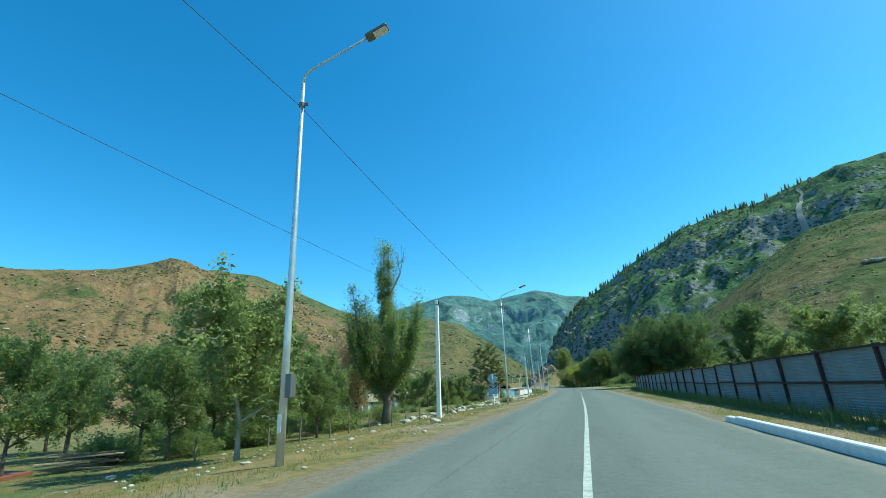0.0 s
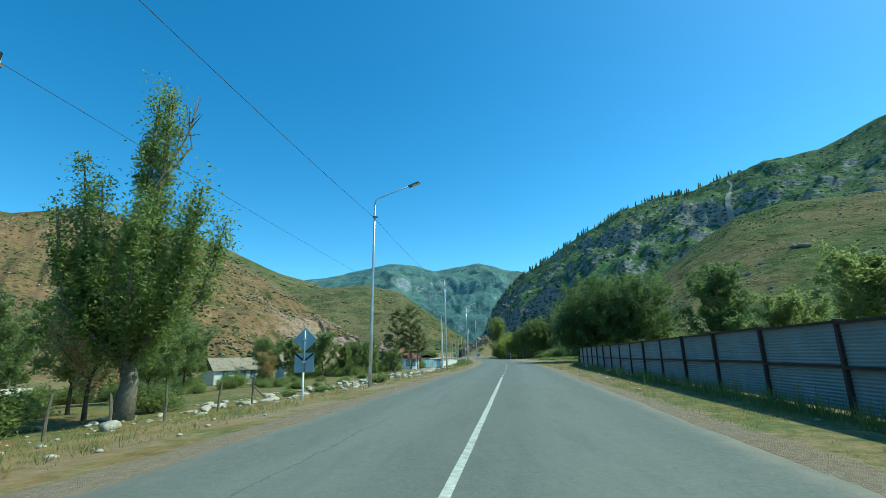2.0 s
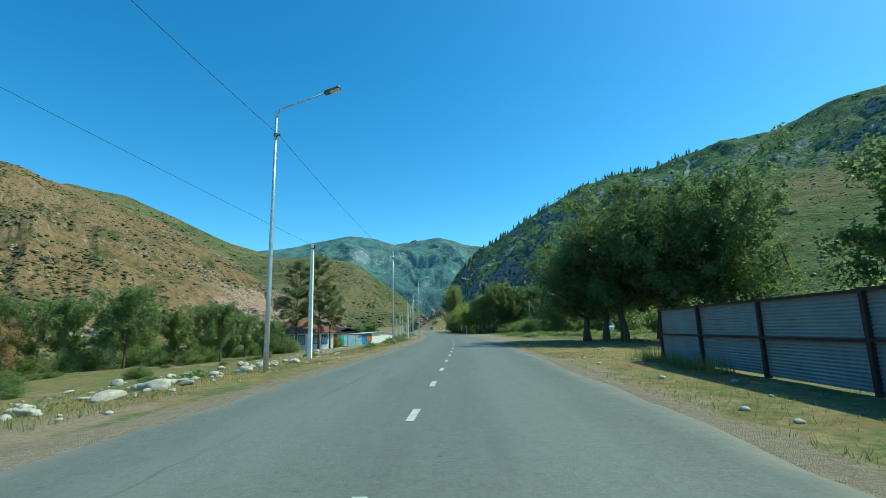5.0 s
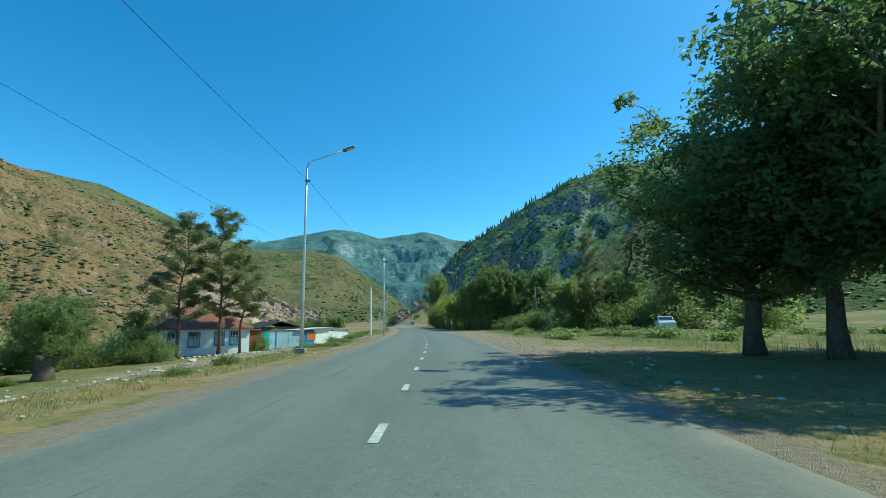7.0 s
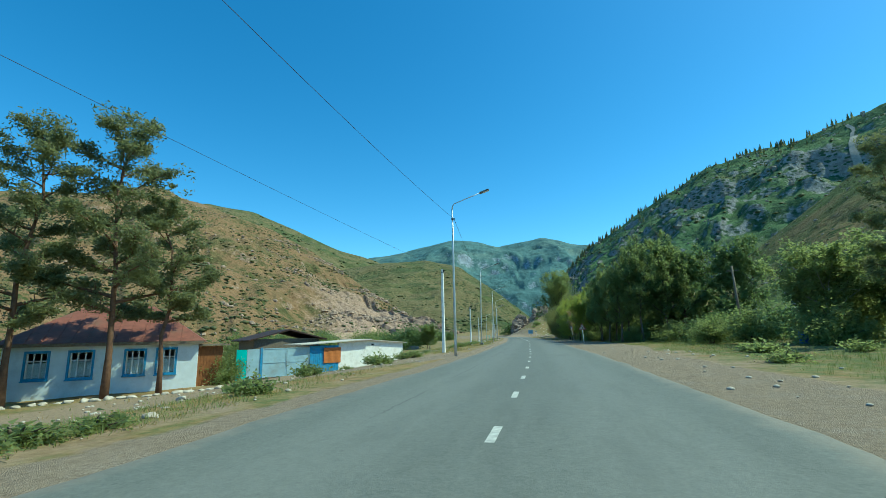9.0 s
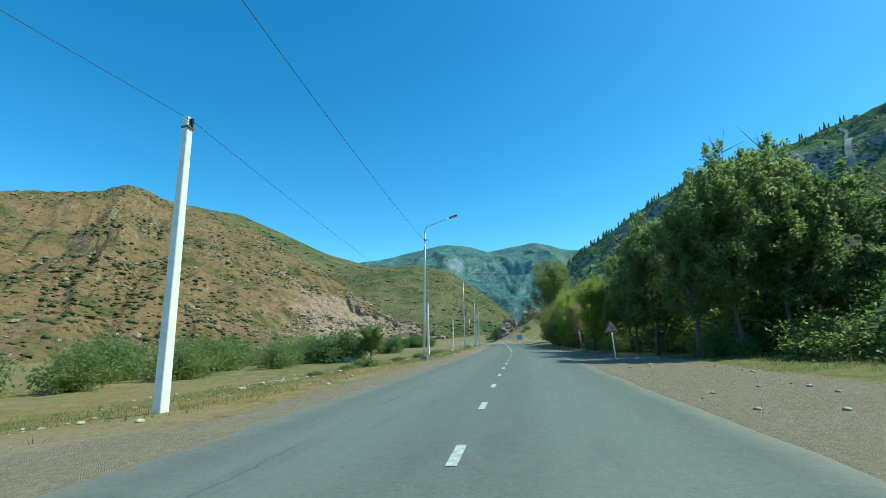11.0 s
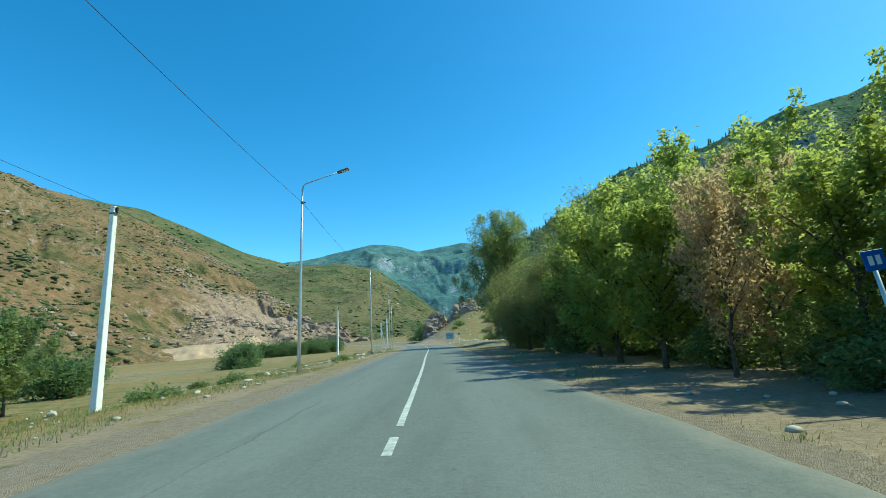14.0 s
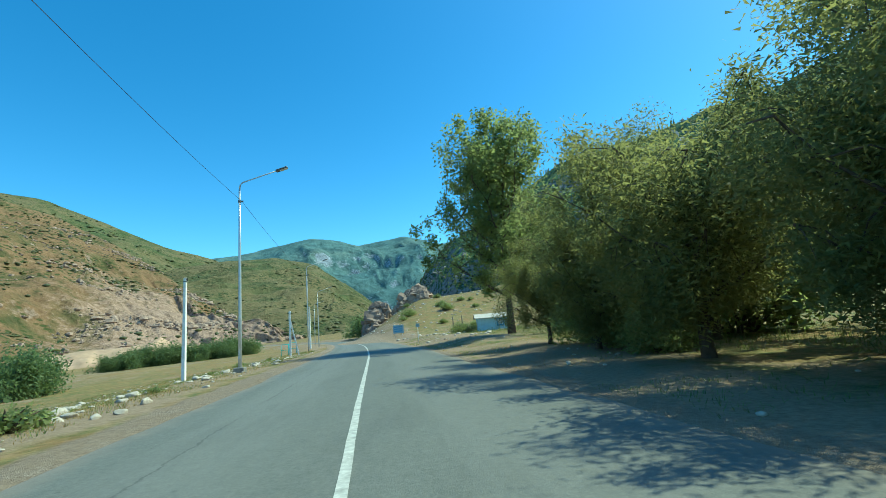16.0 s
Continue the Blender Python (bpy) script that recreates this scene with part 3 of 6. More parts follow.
# The haze on this range is base colour only; no air is built.
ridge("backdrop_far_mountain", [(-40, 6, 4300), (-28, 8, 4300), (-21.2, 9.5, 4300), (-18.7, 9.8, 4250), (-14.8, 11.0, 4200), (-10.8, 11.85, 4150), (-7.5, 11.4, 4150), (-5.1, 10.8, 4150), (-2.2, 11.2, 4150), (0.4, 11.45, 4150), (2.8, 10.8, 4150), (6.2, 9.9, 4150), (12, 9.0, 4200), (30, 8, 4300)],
      [(-40, 0.0, 2500), (-15, 0.2, 2500), (0, 0.5, 2500), (10, 0.5, 2500), (30, 0, 2500)], 300, 70, M_MTN_FAR, "alpine mountains closing the valley, haze put into their blue-green colour", 190, 620, 1, crest_rough=0.02)
_, green_pos = ridge("backdrop_green_ridge", [(-75, 10, 2300), (-60, 11, 2300), (-48, 13, 2300), (-42, 14.4, 2300), (-40, 15.0, 2300), (-35, 14.5, 2300), (-30, 12.6, 2250), (-24.9, 10.4, 2200), (-20.9, 9.4, 2200), (-17, 7.6, 2150), (-10, 4.0, 2000), (-6, 1.0, 1900)],
      [(-75, 0.0, 900), (-40, 0.0, 1000), (-20, 0, 1200), (-6, 0, 1500)], 240, 60, M_HILL_GREEN, "green grassy ridge behind the brown hill", 45, 260, 3)
_, midhill_pos = ridge("backdrop_mid_hill", [(-30, 6, 1750), (-24, 8.2, 1750), (-19.6, 8.9, 1750), (-14.1, 9.25, 1750), (-9.9, 8.2, 1650), (-8, 6.9, 1600), (-6.4, 5.7, 1550), (-3.5, 3.6, 1450), (-1.5, 1.9, 1300), (2, 0.0, 1200)],
      [(-30, -0.3, 900), (-15, -0.3, 800), (-7, -0.3, 750), (2, -0.3, 800)], 200, 60, M_HILL_GREEN, "green rounded hill with shrubs and rocks in mid valley", 32, 170, 5)
_, brown_pos = ridge("hill_brown", [(-120, 13, 1300), (-90, 13, 1400), (-70, 12.6, 1500), (-58, 13.2, 1550), (-51, 14.2, 1550), (-47.5, 15.2, 1500), (-45.5, 16.1, 1450), (-43.8, 15.9, 1430), (-42.3, 15.3, 1400), (-39.3, 14.6, 1350), (-33, 12.4, 1200), (-28, 10.2, 1050), (-24, 7.6, 900), (-20, 4.9, 780), (-16.5, 2.6, 690), (-12.5, 0.5, 620), (-9, -0.6, 580)],
      [(-120, -2.5, 250), (-90, -2.5, 250), (-70, -2.5, 270), (-50, -2.4, 300), (-40, -2.2, 340), (-30, -2.0, 390), (-20, -1.8, 430), (-14, -1.7, 470), (-8, -1.6, 520)], 420, 130, M_HILL_BROWN, "dry brown hillside dotted with green shrubs and rocks", 46, 190, 7, power=1.0)
_, right_pos = ridge("mountain_right", [(-1.5, 0.0, 1650), (0.6, 2.0, 1600), (2.1, 5.3, 1560), (3.3, 6.9, 1540), (4.7, 8.4, 1520), (6.1, 9.7, 1500), (10.1, 12.2, 1460), (14.3, 14.6, 1420), (19, 16.8, 1400), (23.4, 18.0, 1380), (26.3, 17.8, 1370), (30.2, 18.7, 1360), (35.2, 19.3, 1350), (39.6, 19.4, 1340), (42.5, 20.4, 1330), (45.2, 21.3, 1325), (49, 21.2, 1310), (55, 21.0, 1300), (70, 20, 1300), (110, 18, 1300)],
      [(-2, -0.3, 1100), (1, -0.2, 950), (4, 0, 800), (10, 0.5, 650), (20, 1, 560), (40, 1, 520), (70, 1, 500), (110, 1, 500)], 420, 110, M_MTN_RIGHT, "steep rocky mountainside with green slopes and a tree-lined crest", 85, 210, 11, power=0.95)
_, near_pos = ridge("hill_near", [(8, 0.0, 400), (13, 1.0, 410), (18.7, 5.3, 420), (23.7, 9.0, 425), (29.6, 13.2, 430), (34.3, 15.7, 430), (39.2, 16.3, 425), (45, 15.6, 420), (60, 14.5, 400), (90, 13, 390), (130, 10, 390)],
      [(10, -1.0, 170), (20, -1.0, 130), (35, -1.2, 100), (60, -1.2, 90), (90, -1.2, 90), (130, -1.0, 100)], 300, 100, M_HILL_NEAR, "olive-green grassy hillside with scattered rocks", 7, 60, 17, power=1.15)


ICO = np.array([(math.cos(a) * s, math.sin(a) * s, z) for z, s, n, o in ((-0.9, 0.4, 3, 0), (-0.1, 1.0, 5, 0.3), (0.6, 0.75, 4, 0.8)) for a in (o + 6.2832 * k / n for k in range(n))] + [(0, 0, 1.0)])
ICO_F = np.array([(0, 1, 3), (1, 4, 3), (1, 5, 4), (1, 2, 5), (2, 6, 5), (2, 7, 6), (2, 0, 7), (0, 3, 7), (3, 4, 8), (4, 9, 8), (4, 5, 9), (5, 10, 9), (5, 6, 10), (6, 7, 10), (7, 11, 10), (7, 3, 11), (3, 8, 11), (8, 9, 12), (9, 10, 12), (10, 11, 12), (11, 8, 12)])


def scatter(name, pos, rows, count, lo, hi, flat, mat, label, category, seed, weight, smooth_faces):
    """Many small uneven lumps resting on a slope, thicker where weight(q, v, noise) is high."""
    g = np.random.default_rng(seed)
    cols = pos.shape[1]
    i, q = g.uniform(1, rows - 2, count * 6), g.uniform(1, cols - 2, count * 6)
    p = pos[i.astype(int), q.astype(int)] + (pos[i.astype(int) + 1, q.astype(int)] - pos[i.astype(int), q.astype(int)]) * (i % 1)[:, None] + (pos[i.astype(int), q.astype(int) + 1] - pos[i.astype(int), q.astype(int)]) * (q % 1)[:, None]
    w = weight(q / cols, i / rows, fbm(p[:, 0] / 60, p[:, 1] / 60 + p[:, 2] / 40, 4, seed))
    p = p[g.uniform(size=len(p)) < w][:count]
    n = len(p)
    r = lo * (hi / lo) ** (g.uniform(size=(n, 1, 1)) ** 1.6)
    shape = ICO[None] * g.uniform(0.65, 1.3, (n, len(ICO), 1)) * r * g.uniform(0.7, 1.4, (n, 1, 3)) * np.array([1, 1, flat])
    v = p[:, None] + shape + np.array([0, 0, 0.25 * flat]) * r
    f = ICO_F[None] + (np.arange(n) * len(ICO))[:, None, None]
    put(name, mesh_from(name, v.reshape(-1, 3), f.reshape(-1, 3), mat, smooth_faces), None, label, category, kind="stuff")


scatter("hill_shrubs", brown_pos, 130, 9500, 0.6, 3.2, 0.5, M_SHRUB, "dark-green shrubs dotted over the brown hillside", "shrubs", 61, lambda q, v, n: np.clip((n - 0.47) * 7, 0.04, 1) * (1 - 0.9 * np.clip((q - 0.64) * 8, 0, 1) * np.clip((0.85 - v) * 4, 0, 1)), True)
scatter("hill_rocks", brown_pos, 130, 6500, 0.5, 3.4, 0.7, M_HILL_ROCK, "pinkish rocks breaking through the brown hillside", "rocks", 62, lambda q, v, n: np.clip((n - 0.5) * 4, 0, 1) * (0.2 + 1.4 * np.clip((q - 0.56) * 5, 0, 1)), False)
scatter("ridge_shrubs", green_pos, 60, 700, 3.0, 9.0, 0.5, M_SHRUB, "dark shrubs on the green ridge", "shrubs", 63, lambda q, v, n: np.clip((n - 0.48) * 6, 0.02, 1), True)
scatter("valley_shrubs", midhill_pos, 60, 600, 1.6, 5.0, 0.5, M_SHRUB, "dark shrubs on the rounded hill in mid valley", "shrubs", 64, lambda q, v, n: np.clip((n - 0.45) * 6, 0.03, 1), True)
scatter("near_rocks", near_pos, 100, 900, 0.25, 1.5, 0.7, M_GREYROCK, "grey rocks scattered over the olive hillside", "rocks", 65, lambda q, v, n: np.clip((n - 0.56) * 3, 0.004, 0.3) + np.exp(-((q - 0.5) / 0.03) ** 2 - ((v - 0.38) / 0.14) ** 2), False)
scatter("near_shrubs", near_pos, 100, 2200, 0.3, 1.0, 0.6, M_SHRUB, "low shrubs on the olive hillside", "shrubs", 66, lambda q, v, n: np.clip((n - 0.45) * 5, 0.05, 1), True)
scatter("cliff_rocks", right_pos, 110, 900, 1.5, 6.0, 1.1, M_GREYROCK, "grey crags on the steep mountainside", "rocks", 67, lambda q, v, n: np.clip((n - 0.5) * 6, 0.02, 1), False)
scatter("slope_shrubs", right_pos, 110, 2600, 1.2, 4.0, 0.6, M_SHRUB, "dark-green bushes on the steep mountainside", "shrubs", 68, lambda q, v, n: np.clip((n - 0.42) * 5, 0.05, 1), True)

# a pale scree chute on the steep mountainside and a crag on the near hill
sv = []
for i in range(40, 104):
    s = (103 - i) / 63
    mid_c, half = 249 + 11 * s + 0.7 * math.sin(i * 0.35), 0.5 + 1.5 * s ** 1.5
    for c in (mid_c - half, mid_c, mid_c + half):
        j = int(c)
        p = right_pos[i, j] + (right_pos[i, j + 1] - right_pos[i, j]) * (c - j)
        d = (EYE - p) / np.linalg.norm(EYE - p)
        sv.append(p + d * 3.0 + np.array([0, 0, 1.2]))
put("scree_chute", mesh_from("scree_chute", sv, grid_faces(64, 3), M_SCREE, True), None, "pale grey scree chute on the mountainside", "scree", kind="structure")
cg = np.random.default_rng(12)
crag_p = near_pos[49, 183] + cg.normal(size=(40, 3)) * np.array([4.0, 3.0, 1.0]) * 0.7
crag_v = crag_p[:, None] + ICO[None] * cg.uniform(0.6, 1.3, (40, len(ICO), 1)) * cg.uniform(0.6, 2.2, (40, 1, 1)) * np.array([1.3, 1.0, 0.7])
put("crag", mesh_from("crag", crag_v.reshape(-1, 3), (ICO_F[None] + (np.arange(40) * len(ICO))[:, None, None]).reshape(-1, 3), M_GREYROCK, False), None, "grey rock crag on the grassy hillside", "rock", kind="stuff")

# conifers along the crest of the right-hand mountain
crest_rng = np.random.default_rng(77)
cv, cf = [], []
for k in range(330):
    q = crest_rng.uniform(20, 250)
    row = right_pos[109 - int(abs(crest_rng.normal()) * (2.0 if k < 230 else 16))]
    i = int(q)
    p = row[i] + (row[i + 1] - row[i]) * (q - i)
    h = crest_rng.uniform(9, 21)
    if crest_rng.uniform() < 0.35 and k < 230 and q > 150:
        continue
    for t, (z0, z1, r) in enumerate(((0.1, 0.55, 0.2), (0.35, 0.8, 0.15), (0.6, 1.0, 0.1))):
        b0 = len(cv)
        for a in range(6):
            rr_ = r * h * crest_rng.uniform(0.7, 1.2)
            cv.append((p[0] + rr_ * math.cos(a * 1.047), p[1] + rr_ * math.sin(a * 1.047), p[2] - 1 + h * z0))
        cv.append((p[0], p[1], p[2] - 1 + h * z1))
        cf += [(b0 + a, b0 + (a + 1) % 6, b0 + 6) for a in range(6)]
put("crest_conifers", mesh_from("crest_conifers", cv, cf, M_NEEDLE), None, "dark conifers lining the mountain crest", "trees", kind="stuff")

ridge("sandy_bank", [(-34, -0.4, 440), (-30, 0.1, 436), (-27, 0.3, 434), (-25, 0.55, 433), (-23, 0.5, 434), (-21, 0.75, 436), (-20.2, 1.15, 437), (-19.4, 0.6, 438), (-17.5, 0.1, 440), (-15.5, -0.5, 442), (-14.5, -1.0, 445)],
      [(-34, -1.2, 418), (-25, -1.2, 412), (-20, -1.2, 415), (-14.5, -1.2, 425)], 150, 16, M_SAND, "pale sandy bluff at the foot of the brown hill", 3.2, 14, 23, back=0.2)


# ---- street lamps, posts and wires ----
def lamp_proto():
    ob = empty("street_lamp", pose(0, 0, 0), "tall galvanised steel street lamp with a grey lamp head", "street lamp", "lamps along the road")
    part("pole", tube([(0, 0, -0.3), (0, 0, 3), (0, 0, 6.5), (0, 0, 10.05)], [0.10, 0.088, 0.068, 0.05], 12), M_GALV, ob, smooth=True)
    part("arm", tube([(0, 0, 9.95), (0.02, 0, 10.25), (0.16, 0, 10.42), (1.0, 0, 10.72), (2.05, 0, 11.08)], [0.045, 0.042, 0.036, 0.033, 0.03], 8), M_GALV, ob, smooth=True)
    head = bmesh.new()
    m = Matrix.Translation((2.3, 0, 11.15)) @ Matrix.Rotation(radians(-19), 4, "Y")
    add_box(head, -0.34, 0.34, -0.15, 0.15, -0.045, 0.06, m, 0.03)
    part("lamp_head", head, M_LAMP, ob, "flat grey LED lamp head")
    part("lens", box(-0.1, 0.3, -0.12, 0.12, -0.06, -0.047, m), M_WHITE, ob)
    part("clamp", tube([(0, 0, 9.26), (0, 0, 9.38)], [0.085, 0.085], 10), M_LAMP, ob)
    part("bracket", box(0.05, 0.2, -0.02, 0.02, 9.28, 9.36), M_LAMP, ob)
    part("service_door", box(-0.05, 0.05, -0.118, -0.10, 0.7, 1.1), M_GALV, ob)
    return ob


LAMPS = [(-6.9 - 6.6, -24.0), (-10.25, 11.0), (-7.58, 47.0), (-5.35, 75.2), (-3.62, 107.9), (-2.05, 141.4), (-4.75, 174.7), (-6.65, 208.0), (-8.87, 238.3), (-11.9, 270.5), (-16.6, 303.0), (-23.6, 336.0)]
lamp_src = lamp_proto()
WIRE1 = []
for i, (lx, ly) in enumerate(LAMPS):
    lz = zat(lx, ly)
    ang = -math.degrees(math.atan((float(cx(ly + 1)) - float(cx(ly - 1))) / 2))
    m = pose(lx, ly, lz, 0, {1: 1.2, 2: 1.1, 6: 1.2, 7: 0.6}.get(i, 0), ang)
    if i == 0:
        lamp_src.matrix_basis = m
    else:
        lamp_ob = copy_thing(lamp_src, m)
    if i == 1:
        part("switch_box", box(0.09, 0.24, -0.11, 0.11, 1.45, 1.98, None, 0.01), M_LAMP, lamp_ob, "dark grey switch box on the pole")
    WIRE1.append(Vector((lx + 0.12, ly, lz + 9.32)))
    if i in (4, 6, 8):
        plinth = empty("lamp_plinth", pose(lx, ly, lz - 0.15, 0, 0, ang), "square weathered concrete block round the lamp foot", "plinth", "lamp plinths")
        part("block", box(-0.27, 0.27, -0.27, 0.27, -0.1, 0.42, None, 0.03), M_CONC_OLD, plinth)


def post_proto():
    ob = empty("concrete_post", pose(0, 0, 0), "pale square concrete utility post", "utility post", "concrete posts by the road")
    bm = bmesh.new()
    r = bmesh.ops.create_cube(bm, size=1)
    for v in r["verts"]:
        w = 0.125 if v.co.z < 0 else 0.085
        v.co = Vector((math.copysign(w, v.co.x), math.copysign(w, v.co.y), -0.4 if v.co.z < 0 else 7.0))
    bmesh.ops.bevel(bm, geom=list(bm.edges), offset=0.015, segments=1, affect="EDGES")
    part("shaft", bm, M_WHITEWASH, ob)
    part("insulator", tube([(0.12, 0, 6.75), (0.12, 0, 6.95)], [0.035, 0.05], 8), M_DARK, ob)
    part("strap", box(-0.1, 0.13, -0.095, 0.095, 6.7, 6.76), M_LAMP, ob)
    return ob


POSTS = [(-10.42, 28.8), (-6.65, 86.0), (-4.5, 149.0), (-9.93, 198.6), (-14.84, 245.2), (-16.0, 292.0)]
post_src = post_proto()
for i, (px, py) in enumerate(POSTS):
    m = pose(px, py, zat(px, py), 0, 1.8 if i == 0 else 0, -4)
    if i == 0:
        post_src.matrix_basis = m
    else:
        copy_thing(post_src, m)


def cable(name, a, b, sag, label, group, r=0.0095):
    pts = []
    for k in range(17):
        s = k / 16
        p = a.lerp(b, s)
        pts.append(p - Vector((0, 0, sag * 4 * s * (1 - s))))
    me_bm = tube(pts, [r] * 17, 5)
    me = bpy.data.meshes.new(name)
    me_bm.to_mesh(me)
    me_bm.free()
    me.materials.append(M_WIRE)
    put(name, me, None, label, "cable", group)


WIRE1 = [Vector((float(cx(-60)) - 6.5, -60, 9.2))] + WIRE1
for a, b in zip(WIRE1, WIRE1[1:]):
    cable("lamp_cable", a, b, 0.35, "thin black cable strung between the street lamps", "cables along the road")
tops = [Vector((-17.0, -40, 6.6))] + [Vector((px + 0.12, py, zat(px, py) + 6.9)) for px, py in (POSTS[0], POSTS[1], POSTS[2], POSTS[3], POSTS[4])]
for a, b in zip(tops, tops[1:]):
    cable("post_cable", a, b, 0.3, "thin black cable strung between the concrete posts", "cables along the road", 0.006)

# ---- corrugated fence ----
FENCE_A, FENCE_B = Vector((1.95, -4.4, 0)), Vector((9.35, 74.6, 0))
fence_dir = (FENCE_B - FENCE_A).normalized()
PANELS = 26
FENCE_STEP = (FENCE_B - FENCE_A).length / PANELS


def sheet_mesh():
    """One sheet with 12 shallow ribs that run along it."""
    zs = np.linspace(0, 0.86, 97)
    wave = np.interp((zs / 0.86 * 12) % 1.0, [0, 0.36, 0.46, 0.84, 0.94, 1.0], [0, 0, 0.016, 0.016, 0.0, 0])
    x = np.array([0.0, FENCE_STEP - 0.06])
    vs = []
    for off in (0.0, -0.006):
        for z, w in zip(zs, wave):
            for xx in x:
                vs.append((xx, w + off, z))
    n = len(zs)
    fs = [(2 * k, 2 * k + 1, 2 * k + 3, 2 * k + 2) for k in range(n - 1)]
    fs += [(2 * n + 2 * k + 1, 2 * n + 2 * k, 2 * n + 2 * k + 2, 2 * n + 2 * k + 3) for k in range(n - 1)]
    return mesh_from("sheet", vs, fs, M_FENCE)


fence = empty("sheet_fence", Matrix.Identity(4), "grey-blue corrugated sheet fence on dark rusty posts", "fence")
sheet_me = sheet_mesh()
f_ang = math.atan2(fence_dir.y, fence_dir.x)
fence_post_me, rail_me = bpy.data.meshes.new("post"), bpy.data.meshes.new("rail")
b = box(-0.05, 0.05, -0.05, 0.1, -0.3, 1.86, None, 0.008)
b.to_mesh(fence_post_me), b.free(), fence_post_me.materials.append(M_RUSTPOST)
b = box(0, FENCE_STEP, -0.03, 0.03, -0.03, 0.03)
b.to_mesh(rail_me), b.free(), rail_me.materials.append(M_RUSTPOST)
for k in range(PANELS + 1):
    p = FENCE_A + fence_dir * FENCE_STEP * k
    gz = zat(p.x, p.y)
    tilt = random.uniform(-1, 1)
    m = Matrix.Translation((p.x, p.y, gz)) @ Matrix.Rotation(f_ang, 4, "Z")
    put("post", fence_post_me, fence, m=m @ Matrix.Rotation(radians(tilt), 4, "X"))
    if k < PANELS:
        for z0 in (0.06, 0.94):
            put("panel", sheet_me, fence, m=m @ Matrix.Translation((0.03, random.uniform(0.0, 0.015), z0 + random.uniform(-0.01, 0.01))))
        put("middle_rail", rail_me, fence, m=m @ Matrix.Translation((0, 0.06, 0.93)))
        put("top_rail", rail_me, fence, m=m @ Matrix.Translation((0, 0.06, 1.80)))

# ---- kerb ----
kerb = empty("kerb", Matrix.Identity(4), "white-painted concrete kerb along the pavement", "kerb", kind="structure")
for k in range(22):
    y1 = 16.9 - k * 1.0
    x1, x0 = float(cx(y1)) + 4.15, float(cx(y1 - 1)) + 4.15
    ang = math.atan2(1.0, x1 - x0)
    m = Matrix.Translation((x0, y1 - 1, 0)) @ Matrix.Rotation(ang, 4, "Z")
    kb = bmesh.new()
    add_box(kb, 0.005, 0.995, -0.09, 0.09, -0.15, 0.16 if k else 0.12, m, 0.02)
    part("kerb_stone", kb, M_WHITE, kerb)


# ---- trees ----
def leaf_quads(centres, size, rng, droop=0.0, stretch=1.6):
    """Small pointed leaves round the given centres."""
    n = len(centres)
    d = rng.normal(size=(n, 3))
    d[:, 2] = d[:, 2] * 0.6 - droop
    d /= np.linalg.norm(d, axis=1, keepdims=True)
    r = rng.normal(size=(n, 3))
    s = np.cross(d, r)
    s /= np.linalg.norm(s, axis=1, keepdims=True)
    nn = np.cross(d, s)
    L = size * rng.uniform(0.6, 1.35, (n, 1))
    foot, tip = centres - d * L * 0.5 * stretch, centres + d * L * 0.5 * stretch
    a, b = foot + s * L * 0.5 + nn * L * 0.16, foot - s * L * 0.5 + nn * L * 0.16
    v = np.stack([a, tip, b], 1).reshape(-1, 3)
    f = np.arange(3 * n).reshape(-1, 3)
    return v, f


